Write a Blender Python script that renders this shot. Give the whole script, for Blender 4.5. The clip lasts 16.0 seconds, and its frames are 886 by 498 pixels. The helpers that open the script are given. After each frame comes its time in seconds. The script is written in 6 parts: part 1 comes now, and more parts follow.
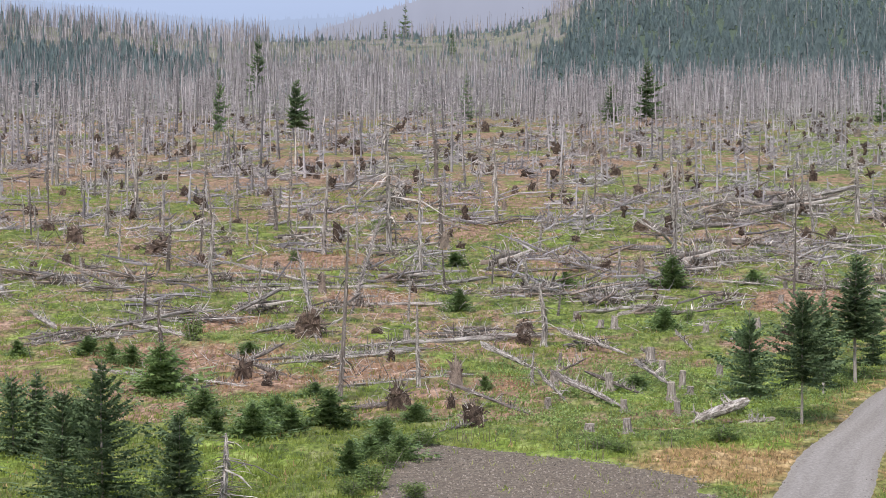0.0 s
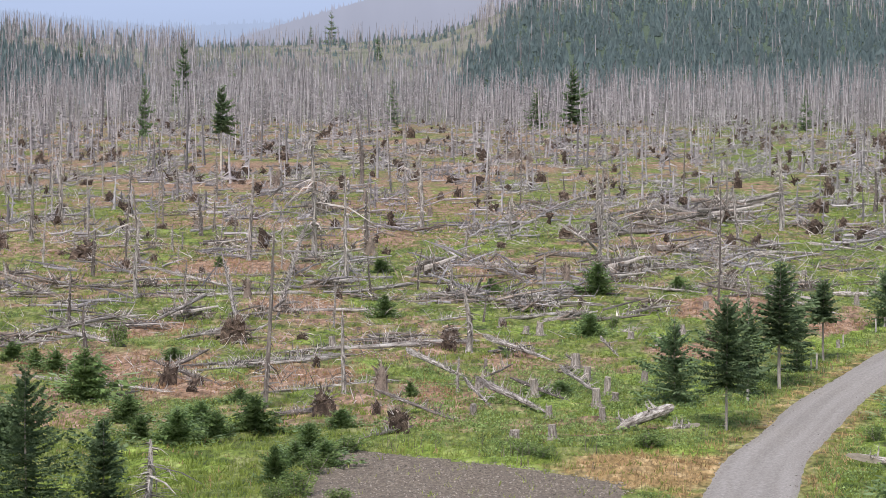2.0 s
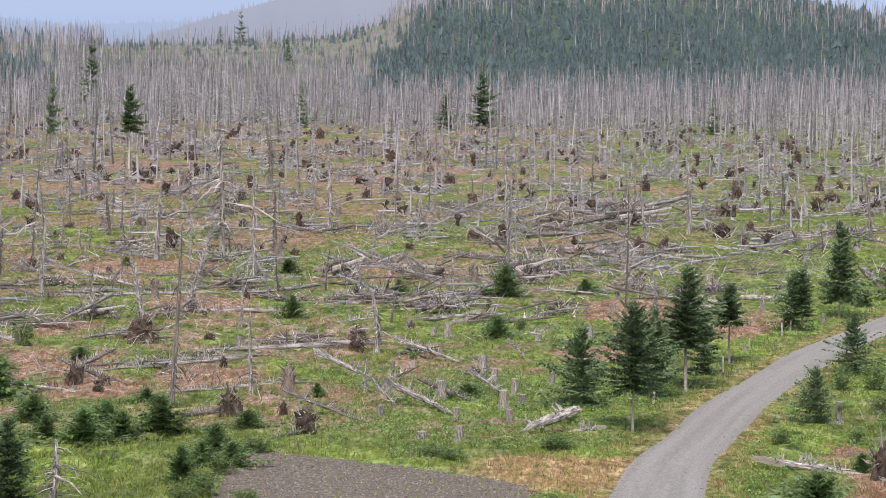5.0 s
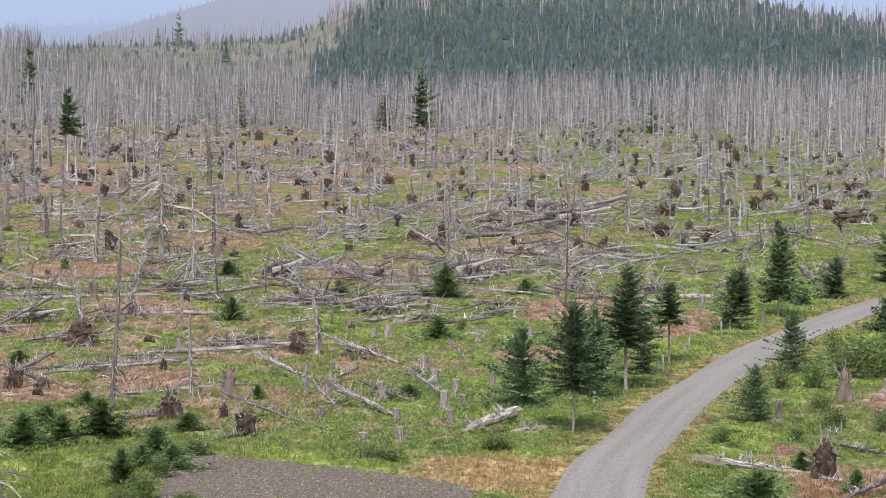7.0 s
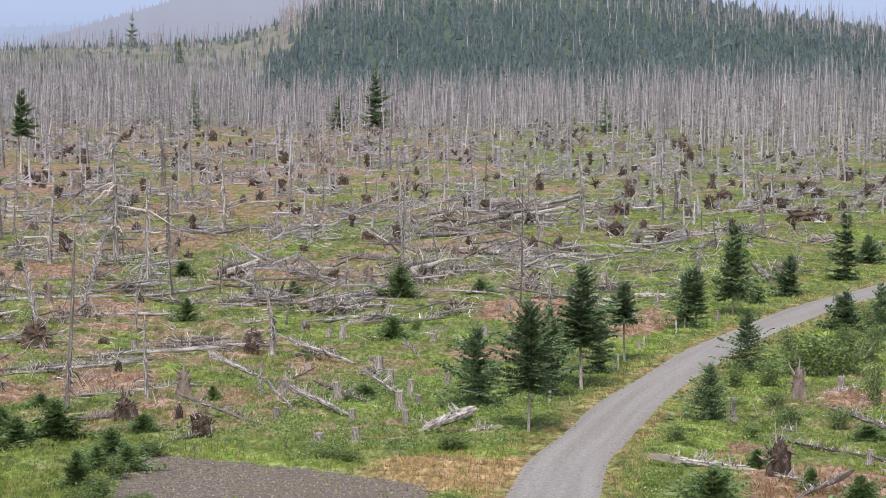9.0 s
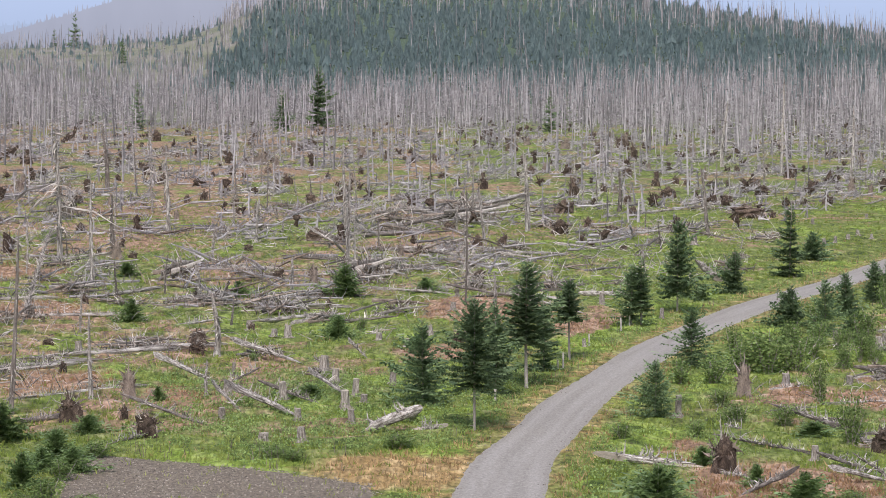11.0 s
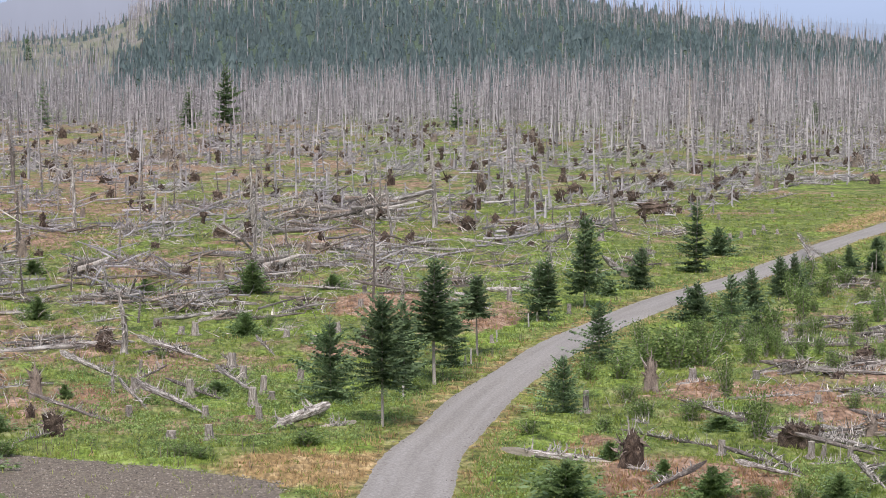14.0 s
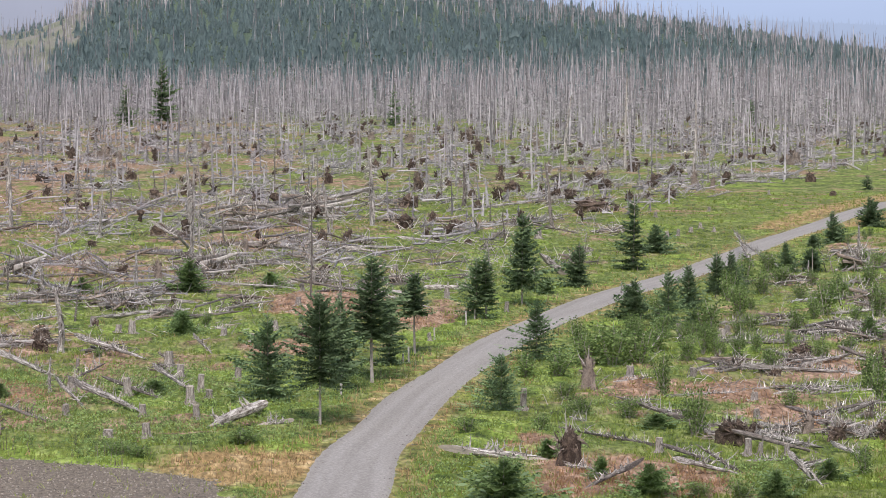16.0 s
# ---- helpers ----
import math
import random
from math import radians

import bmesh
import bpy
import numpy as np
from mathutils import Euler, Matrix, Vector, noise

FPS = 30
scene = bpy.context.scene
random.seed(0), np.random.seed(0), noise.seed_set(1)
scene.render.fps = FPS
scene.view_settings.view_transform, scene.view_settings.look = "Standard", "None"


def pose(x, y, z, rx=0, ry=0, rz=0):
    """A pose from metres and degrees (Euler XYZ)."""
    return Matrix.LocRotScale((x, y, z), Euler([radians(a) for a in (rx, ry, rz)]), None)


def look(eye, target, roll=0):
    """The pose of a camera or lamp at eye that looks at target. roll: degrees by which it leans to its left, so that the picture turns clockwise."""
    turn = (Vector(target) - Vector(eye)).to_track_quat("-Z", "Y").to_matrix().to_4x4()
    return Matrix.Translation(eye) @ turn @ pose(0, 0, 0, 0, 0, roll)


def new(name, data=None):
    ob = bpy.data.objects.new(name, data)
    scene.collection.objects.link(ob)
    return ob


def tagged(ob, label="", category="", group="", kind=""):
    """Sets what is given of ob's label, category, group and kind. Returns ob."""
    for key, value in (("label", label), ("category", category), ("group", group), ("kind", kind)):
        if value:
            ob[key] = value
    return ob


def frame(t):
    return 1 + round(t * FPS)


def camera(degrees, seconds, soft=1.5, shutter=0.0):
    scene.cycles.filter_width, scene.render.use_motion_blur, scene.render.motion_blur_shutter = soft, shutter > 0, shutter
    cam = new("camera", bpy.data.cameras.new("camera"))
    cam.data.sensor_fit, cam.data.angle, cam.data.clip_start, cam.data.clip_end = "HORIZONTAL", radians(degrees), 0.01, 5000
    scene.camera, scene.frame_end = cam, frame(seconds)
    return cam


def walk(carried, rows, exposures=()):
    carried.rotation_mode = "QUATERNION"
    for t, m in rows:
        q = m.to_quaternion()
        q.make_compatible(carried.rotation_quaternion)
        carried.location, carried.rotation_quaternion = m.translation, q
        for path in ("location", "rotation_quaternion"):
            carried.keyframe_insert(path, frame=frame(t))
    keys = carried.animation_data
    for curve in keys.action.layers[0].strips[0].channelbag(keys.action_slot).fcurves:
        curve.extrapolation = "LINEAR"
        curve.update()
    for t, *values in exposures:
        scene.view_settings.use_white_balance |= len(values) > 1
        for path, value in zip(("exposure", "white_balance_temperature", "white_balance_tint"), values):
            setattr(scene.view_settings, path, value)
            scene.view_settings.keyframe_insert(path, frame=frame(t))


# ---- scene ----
EYE = 20.0
cam = camera(17.82, 16.0, soft=0.6)
ROWS = [
    (0.0, 5.030, -3.902, -0.000),
    (0.5, 4.654, -3.853, -0.081),
    (1.0, 4.210, -3.821, -0.121),
    (1.5, 3.863, -3.796, -0.151),
    (2.0, 3.534, -3.775, -0.226),
    (2.5, 3.205, -3.762, -0.357),
    (3.0, 2.838, -3.749, -0.418),
    (3.5, 2.540, -3.743, -0.482),
    (4.0, 2.271, -3.740, -0.586),
    (6.5, 0.772, -3.718, -0.636),
    (7.0, 0.462, -3.708, -0.479),
    (7.5, 0.225, -3.707, -0.364),
    (8.0, 0.000, -3.703, -0.288),
    (8.5, -0.221, -3.701, -0.303),
    (9.0, -0.470, -3.700, -0.286),
    (11.5, -1.938, -3.727, 0.005),
    (12.0, -2.267, -3.737, 0.045),
    (12.5, -2.533, -3.749, 0.037),
    (13.0, -2.868, -3.764, 0.027),
    (13.5, -3.176, -3.775, 0.040),
    (14.0, -3.494, -3.789, 0.033),
    (14.5, -3.856, -3.800, 0.032),
    (15.0, -4.193, -3.814, -0.036),
    (15.5, -4.467, -3.823, -0.078),
    (16.0, -4.761, -3.831, 0.007),
]
walk(cam, [(t, pose(0, 0, EYE, 90 + pitch, roll, yaw)) for t, yaw, pitch, roll in ROWS])

# ---- light: high thin cloud, soft sun ----
SUN_EL, SUN_AZ = radians(52), radians(188)
world = bpy.data.worlds.new("world")
scene.world = world
world.use_nodes = True
wn, wl = world.node_tree.nodes, world.node_tree.links
sky = wn.new("ShaderNodeTexSky")
sky.sky_type, sky.sun_disc, sky.sun_elevation, sky.sun_rotation = "NISHITA", False, SUN_EL, SUN_AZ
sky.air_density, sky.dust_density = 1.0, 3.0
veil = wn.new("ShaderNodeHueSaturation")
veil.inputs["Saturation"].default_value = 1.05
wl.new(sky.outputs[0], veil.inputs["Color"])
wl.new(veil.outputs[0], wn["Background"].inputs["Color"])
wn["Background"].inputs["Strength"].default_value = 0.112
sun_data = bpy.data.lights.new("sun", "SUN")
sun_data.energy, sun_data.angle, sun_data.color = 2.6, radians(15), (1.0, 0.985, 0.995)
sun = new("sun", sun_data)
sun.matrix_world = look((math.sin(SUN_AZ) * math.cos(SUN_EL) * 100, math.cos(SUN_AZ) * math.cos(SUN_EL) * 100, math.sin(SUN_EL) * 100), (0, 0, 0))
scene.view_settings.exposure = 0.60


# ---- materials ----
def material(name, stops, scale=4.0, rough=0.9, bump=0.3, bump_scale=None, stretch=(1, 1, 1), per_object=0.0, island=0.0, through_light=0.0):
    """A material whose colour runs through stops by two scales of noise, with relief; per_object and island vary its value."""
    m = bpy.data.materials.new(name)
    m.use_nodes = True
    n, l = m.node_tree.nodes, m.node_tree.links
    bsdf = n["Principled BSDF"]
    bsdf.inputs["Roughness"].default_value = rough
    bsdf.inputs["Specular IOR Level"].default_value = 0.2
    geo, mp = n.new("ShaderNodeTexCoord"), n.new("ShaderNodeMapping")
    mp.inputs["Scale"].default_value = stretch
    l.new(geo.outputs["Object"], mp.inputs["Vector"])
    big, small, mixed = n.new("ShaderNodeTexNoise"), n.new("ShaderNodeTexNoise"), n.new("ShaderNodeMath")
    big.inputs["Scale"].default_value, small.inputs["Scale"].default_value = scale, scale * 7.3
    big.inputs["Detail"].default_value, small.inputs["Detail"].default_value = 3, 4
    for t in (big, small):
        l.new(mp.outputs[0], t.inputs["Vector"])
    mixed.operation = "MULTIPLY_ADD"
    mixed.inputs[1].default_value = 0.55
    half = n.new("ShaderNodeMath")
    half.operation = "MULTIPLY"
    half.inputs[1].default_value = 0.45
    l.new(big.outputs["Fac"], mixed.inputs[0])
    l.new(small.outputs["Fac"], half.inputs[0])
    l.new(half.outputs[0], mixed.inputs[2])
    ramp = n.new("ShaderNodeValToRGB")
    while len(ramp.color_ramp.elements) < len(stops):
        ramp.color_ramp.elements.new(0.5)
    for e, (at, c) in zip(ramp.color_ramp.elements, stops):
        e.position, e.color = at, (*c, 1)
    l.new(mixed.outputs[0], ramp.inputs[0])
    out = ramp.outputs[0]
    for amount, node, socket in ((per_object, "ShaderNodeObjectInfo", "Random"), (island, "ShaderNodeNewGeometry", "Random Per Island")):
        if amount:
            src, rng, hsv = n.new(node), n.new("ShaderNodeMapRange"), n.new("ShaderNodeHueSaturation")
            rng.inputs["To Min"].default_value, rng.inputs["To Max"].default_value = 1 - amount, 1 + amount
            l.new(src.outputs[socket], rng.inputs["Value"])
            l.new(rng.outputs[0], hsv.inputs["Value"])
            l.new(out, hsv.inputs["Color"])
            out = hsv.outputs[0]
    l.new(out, bsdf.inputs["Base Color"])
    if through_light:
        leaf, mx = n.new("ShaderNodeBsdfTranslucent"), n.new("ShaderNodeMixShader")
        mx.inputs[0].default_value = through_light
        l.new(out, leaf.inputs["Color"])
        l.new(bsdf.outputs[0], mx.inputs[1])
        l.new(leaf.outputs[0], mx.inputs[2])
        l.new(mx.outputs[0], n["Material Output"].inputs["Surface"])
    if bump:
        b = n.new("ShaderNodeBump")
        b.inputs["Strength"].default_value, b.inputs["Distance"].default_value = bump, 0.06
        l.new(small.outputs["Fac"], b.inputs["Height"])
        l.new(b.outputs[0], bsdf.inputs["Normal"])
    return m


GREY = [(0.36, (0.05, 0.04, 0.035)), (0.48, (0.20, 0.175, 0.158)), (0.61, (0.49, 0.455, 0.43))]
DARK = [(0.32, (0.05, 0.042, 0.038)), (0.5, (0.13, 0.11, 0.10)), (0.70, (0.30, 0.265, 0.24))]
# standing trunks and lying trunks are modelled one metre long, so their grain is set by their long axis
SNAGWOOD = material("grey_standing_deadwood", GREY, 1.0, 0.9, 0.5, stretch=(150, 150, 9), per_object=0.25)
SNAGDARK = material("dark_standing_deadwood", DARK, 1.0, 0.95, 0.5, stretch=(150, 150, 12), per_object=0.25)
LOGWOOD = material("grey_lying_deadwood", GREY, 1.0, 0.9, 0.5, stretch=(9, 5, 5), per_object=0.25)
LOGDARK = material("dark_lying_deadwood", DARK, 1.0, 0.95, 0.5, stretch=(12, 5, 5), per_object=0.2)
STUMPWOOD = material("grey_stump_bark", [(0.34, (0.07, 0.056, 0.048)), (0.48, (0.21, 0.18, 0.16)), (0.66, (0.46, 0.42, 0.39))], 1.0, 0.95, 0.6, stretch=(9, 9, 2), per_object=0.2)
# far deadwood leans lavender, a little haze mixed into its base colour
HAZEWOOD = material("haze_tinted_far_deadwood", [(0.3, (0.12, 0.108, 0.112)), (0.7, (0.37, 0.347, 0.357))], 0.3, 0.95, 0.0, island=0.55)
TWIG = material("dead_twigs", [(0.34, (0.11, 0.092, 0.082)), (0.66, (0.50, 0.46, 0.43))], 1.5, 0.95, 0.0, island=0.75)
SOIL = material("root_soil", [(0.34, (0.018, 0.013, 0.011)), (0.5, (0.062, 0.044, 0.035)), (0.66, (0.19, 0.14, 0.11))], 5.0, 1.0, 0.9, per_object=0.25)
# root brown; also the dark that stands for shade inside heaps and tangles
ROOTSHADE = material("roots_and_shade_sticks", [(0.3, (0.045, 0.034, 0.028)), (0.7, (0.28, 0.225, 0.19))], 3.5, 0.95, 0.3, island=0.6)
CUTWOOD = material("sawn_wood", [(0.3, (0.2, 0.165, 0.14)), (0.7, (0.42, 0.37, 0.32))], 3.0, 0.9, 0.2, per_object=0.15)
NEEDLE = material("spruce_needles", [(0.28, (0.07, 0.108, 0.06)), (0.5, (0.14, 0.195, 0.10)), (0.75, (0.22, 0.285, 0.15))], 1.2, 0.8, 0.0, per_object=0.2, island=0.35, through_light=0.5)
YOUNG = material("young_spruce_needles", [(0.28, (0.08, 0.125, 0.045)), (0.5, (0.155, 0.225, 0.08)), (0.75, (0.25, 0.325, 0.13))], 1.6, 0.8, 0.0, per_object=0.2, island=0.3, through_light=0.5)
# far needles are paled and blued: distance haze put into the base colour
HAZENEEDLE = material("haze_tinted_far_needles", [(0.3, (0.12, 0.165, 0.17)), (0.7, (0.195, 0.25, 0.25))], 0.2, 0.9, 0.0, island=0.2, through_light=0.5)
SHOOT = material("fresh_spruce_shoots", [(0.3, (0.12, 0.18, 0.08)), (0.7, (0.25, 0.33, 0.17))], 1.2, 0.8, 0.0, per_object=0.2, island=0.25, through_light=0.4)
LIVEBARK = material("spruce_bark", [(0.3, (0.17, 0.145, 0.13)), (0.7, (0.46, 0.41, 0.37))], 1.0, 0.95, 0.5, stretch=(120, 120, 14), per_object=0.2)
PEBBLE = material("pale_pebbles", [(0.3, (0.11, 0.093, 0.077)), (0.7, (0.26, 0.228, 0.196))], 2.0, 0.9, 0.0, island=0.6)
PALEBARK = material("pale_bleached_bark", [(0.3, (0.4, 0.36, 0.31)), (0.7, (0.62, 0.58, 0.52))], 1.0, 0.9, 0.2)
LEAF = material("shrub_leaves", [(0.28, (0.09, 0.14, 0.04)), (0.5, (0.18, 0.245, 0.085)), (0.75, (0.28, 0.345, 0.145))], 1.5, 0.7, 0.0, per_object=0.15, island=0.45, through_light=0.45)
BLADE = material("grass_blades", [(0.25, (0.115, 0.16, 0.033)), (0.5, (0.205, 0.255, 0.055)), (0.75, (0.32, 0.325, 0.115))], 0.05, 0.85, 0.0, island=0.2, through_light=0.4)
STRAW = material("dry_grass_blades", [(0.3, (0.28, 0.17, 0.09)), (0.7, (0.5, 0.36, 0.19))], 0.08, 0.9, 0.0, island=0.3, through_light=0.4)
RUST = material("reddish_grass_blades", [(0.3, (0.21, 0.112, 0.062)), (0.7, (0.42, 0.265, 0.15))], 0.08, 0.9, 0.0, island=0.3, through_light=0.3)
POSTWOOD = material("fence_post_wood", [(0.3, (0.25, 0.22, 0.2)), (0.7, (0.48, 0.45, 0.41))], 3.0, 0.9, 0.2)
# ---- the lie of the land ----
RIDGE = [(-0.30, 47), (-0.248, 43), (-0.21, 37), (-0.176, 29), (-0.13, 30), (-0.095, 33), (-0.07, 36), (-0.06, 40), (-0.05, 47), (-0.03, 62), (-0.01, 72), (0.045, 74), (0.095, 60), (0.127, 50), (0.167, 41), (0.195, 33), (0.243, 21), (0.30, 12)]
ROAD_LEFT = [(-6.0, 60), (-0.5, 104), (3.6, 129), (5.6, 143.5), (7.9, 154.6), (10.3, 167.6), (14.0, 182.9), (19.0, 201), (25.1, 218.7), (29.2, 231), (36.6, 248.3), (41.9, 261.2), (60, 311), (71, 336), (86, 373.4), (96, 395.6), (137, 490), (190, 640), (250, 900)]
ROAD_RIGHT = [(-1.5, 59), (4.0, 103), (8.2, 128), (9.9, 143.1), (11.9, 154.2), (14.5, 167.2), (18.5, 182.5), (24.8, 204.9), (32.0, 224.1), (37.4, 239.1), (45.5, 257.5), (63.8, 307), (75, 333), (90.5, 371), (100.8, 394), (141.5, 488), (196, 638), (256, 898)]


def ground(x, y):
    """Height of the land: a nearly level plain, a wooded ridge from 1.05 km on, falling again behind."""
    x, y = np.asarray(x, float), np.asarray(y, float)
    z = 0.16 * np.sin(x / 14.0 + y / 43.0) + 0.1 * np.sin(x / 8.0 - y / 31.0 + 1.0)
    far = np.clip((y - 1050) / 850, 0, 1)
    back = np.clip((y - 2000) / 700, 0, 1)
    rise = far * far * (3 - 2 * far) * (1 - back * back * (3 - 2 * back))
    return z + rise * np.interp(x / np.maximum(y, 50), [a for a, _ in RIDGE], [h for _, h in RIDGE])


def land(x, y):
    """ground() for one place on the plain or the ridge."""
    if y < 1050:
        return 0.16 * math.sin(x / 14.0 + y / 43.0) + 0.1 * math.sin(x / 8.0 - y / 31.0 + 1.0)
    return float(ground(x, y))


def spline(points, step):
    """Points along a smooth curve through the given ones, about step apart."""
    p = [np.array(q, float) for q in points]
    p = [2 * p[0] - p[1]] + p + [2 * p[-1] - p[-2]]
    out = []
    for a, b, c, d in zip(p, p[1:], p[2:], p[3:]):
        n = max(2, int(np.linalg.norm(c - b) / step))
        for t in np.arange(n) / n:
            out.append(0.5 * (2 * b + (c - a) * t + (2 * a - 5 * b + 4 * c - d) * t * t + (3 * b - a - 3 * c + d) * t ** 3))
    return np.array(out + [p[-2]])


def even(curve, n):
    """n points at even steps along a curve."""
    at = np.concatenate([[0], np.cumsum(np.linalg.norm(np.diff(curve, axis=0), axis=1))])
    s = np.linspace(0, at[-1], n)
    return np.stack([np.interp(s, at, curve[:, 0]), np.interp(s, at, curve[:, 1])], 1)


ROAD_CENTRE = (even(spline(ROAD_LEFT, 2), 500) + even(spline(ROAD_RIGHT, 2), 500)) / 2
ROAD_HALF = 2.08


def road_half(y):
    """Half the road's width, which opens towards the yard."""
    return ROAD_HALF + max(0.0, (168 - y) * 0.011)


def road_distance(x, y):
    """Distance from the road's middle line."""
    x, y = np.atleast_1d(np.asarray(x, float)), np.atleast_1d(np.asarray(y, float))
    d = np.full(x.shape, 1e9)
    for cx, cy in ROAD_CENTRE:
        d = np.minimum(d, (x - cx) ** 2 + (y - cy) ** 2)
    return np.sqrt(d)


def off_road(x, y):
    """Distance of one place from the road's middle line."""
    near = ROAD_CENTRE[np.searchsorted(ROAD_CENTRE[:, 1], y - 30):np.searchsorted(ROAD_CENTRE[:, 1], y + 30)]
    return math.sqrt(((near - (x, y)) ** 2).sum(1).min()) if len(near) else 999.0


def mesh_of(name, verts, faces, mats):
    me = bpy.data.meshes.new(name)
    me.from_pydata([tuple(v) for v in verts], [], faces)
    for m in mats:
        me.materials.append(m)
    me.update()
    return me


# patches of reddish dry grass: x, y, radius
PATCHES = [(-37.1, 278, 4.4), (-31.7, 275, 2.4), (-34.6, 208, 2.4), (-31.4, 184, 3.4), (-36.4, 184, 2.6), (-19.2, 179, 3.0), (-26, 171, 2.4), (-11.7, 171, 1.6), (-26.7, 232, 2.6),
           (8, 228, 2.8), (5, 197, 1.6), (16.1, 148.3, 1.5), (16.8, 214, 1.8), (26.3, 171, 1.5), (19.1, 137, 2.0), (22.2, 133.6, 1.7), (31.4, 168, 1.7), (39.4, 179.4, 1.6), (8.9, 232, 3.2), (16.8, 132, 1.2), (32.6, 156, 1.6)]
YARD = [(-15.0, 118), (-14.2, 127), (-14.7, 142.8), (-10.8, 141.6), (-5.9, 139.3), (-1.9, 136.4), (0.3, 134.2), (1.6, 129.1), (1.0, 118)]


def in_yard(x, y):
    inside = np.zeros(np.shape(x), bool)
    for (ax, ay), (bx, by) in zip(YARD, YARD[1:] + YARD[:1]):
        cross = (ay > y) != (by > y)
        inside ^= cross & (x < (bx - ax) * (y - ay) / (by - ay + 1e-9) + ax)
    return inside


def ground_material():
    m = bpy.data.materials.new("meadow_ground")
    m.use_nodes = True
    n, l = m.node_tree.nodes, m.node_tree.links
    bsdf = n["Principled BSDF"]
    bsdf.inputs["Roughness"].default_value, bsdf.inputs["Specular IOR Level"].default_value = 1.0, 0.1
    co = n.new("ShaderNodeTexCoord")

    def noise_at(scale, detail=4, stretch=None):
        t = n.new("ShaderNodeTexNoise")
        t.inputs["Scale"].default_value, t.inputs["Detail"].default_value = scale, detail
        src = co.outputs["Object"]
        if stretch:
            mp = n.new("ShaderNodeMapping")
            mp.inputs["Scale"].default_value = stretch
            l.new(src, mp.inputs["Vector"])
            src = mp.outputs[0]
        l.new(src, t.inputs["Vector"])
        return t.outputs["Fac"]

    def ramp(fac, stops):
        r = n.new("ShaderNodeValToRGB")
        while len(r.color_ramp.elements) < len(stops):
            r.color_ramp.elements.new(0.5)
        for e, (at, c) in zip(r.color_ramp.elements, stops):
            e.position, e.color = at, (*c, 1)
        l.new(fac, r.inputs[0])
        return r.outputs[0]

    def blend(fac, a, b):
        mx = n.new("ShaderNodeMix")
        mx.data_type = "RGBA"
        l.new(fac, mx.inputs["Factor"])
        l.new(a, mx.inputs["A"])
        l.new(b, mx.inputs["B"])
        return mx.outputs["Result"]

    def calc(op, a, b):
        mt = n.new("ShaderNodeMath")
        mt.operation, mt.use_clamp = op, True
        for i, v in enumerate((a, b)):
            if isinstance(v, float):
                mt.inputs[i].default_value = v
            else:
                l.new(v, mt.inputs[i])
        return mt.outputs[0]

    tuft, speck = noise_at(1.1, 10, (1.0, 0.4, 1.0)), noise_at(7.0, 3)
    green = ramp(tuft, [(0.32, (0.085, 0.118, 0.025)), (0.46, (0.135, 0.168, 0.045)), (0.58, (0.185, 0.21, 0.065)), (0.72, (0.26, 0.26, 0.12))])
    olive = ramp(tuft, [(0.32, (0.065, 0.08, 0.024)), (0.5, (0.135, 0.155, 0.048)), (0.70, (0.235, 0.24, 0.105))])
    lush = ramp(tuft, [(0.30, (0.12, 0.17, 0.03)), (0.5, (0.195, 0.26, 0.05)), (0.70, (0.28, 0.325, 0.10))])
    moss = ramp(tuft, [(0.30, (0.035, 0.055, 0.016)), (0.5, (0.075, 0.105, 0.03)), (0.70, (0.14, 0.17, 0.055))])
    red = ramp(tuft, [(0.30, (0.14, 0.086, 0.06)), (0.5, (0.285, 0.175, 0.122)), (0.70, (0.41, 0.285, 0.215))])
    straw = ramp(tuft, [(0.28, (0.17, 0.115, 0.045)), (0.5, (0.32, 0.215, 0.10)), (0.72, (0.45, 0.33, 0.18))])
    soil = ramp(speck, [(0.3, (0.05, 0.04, 0.03)), (0.7, (0.16, 0.13, 0.1))])
    base = blend(ramp(noise_at(0.07, 8), [(0.46, (0, 0, 0)), (0.58, (1, 1, 1))]), green, olive)
    base = blend(ramp(noise_at(0.16, 6, (1.0, 0.6, 1.0)), [(0.52, (0, 0, 0)), (0.60, (0.9, 0.9, 0.9))]), base, lush)
    base = blend(ramp(noise_at(0.42, 7, (1.0, 0.5, 1.0)), [(0.54, (0, 0, 0)), (0.62, (0.85, 0.85, 0.85))]), base, moss)
    mask = n.new("ShaderNodeAttribute")
    mask.attribute_name = "cover"
    parts = n.new("ShaderNodeSeparateColor")
    l.new(mask.outputs["Color"], parts.inputs[0])
    wide = n.new("ShaderNodeMix")
    wide.inputs["Factor"].default_value = 0.55
    l.new(noise_at(0.35, 10, (1.0, 0.6, 1.0)), wide.inputs["A"])
    l.new(noise_at(0.05, 5, (1.0, 0.5, 1.0)), wide.inputs["B"])
    swing = n.new("ShaderNodeMath")
    swing.operation, swing.inputs[1].default_value, swing.inputs[2].default_value = "MULTIPLY_ADD", 1.5, -0.70
    l.new(wide.outputs["Result"], swing.inputs[0])
    heath = calc("ADD", parts.outputs[0], swing.outputs[0])
    base = blend(ramp(heath, [(0.44, (0, 0, 0)), (0.56, (0.95, 0.95, 0.95))]), base, red)
    dry = calc("ADD", parts.outputs[1], calc("SUBTRACT", noise_at(0.5, 6), 0.5))
    base = blend(ramp(dry, [(0.40, (0, 0, 0)), (0.62, (1, 1, 1))]), base, straw)
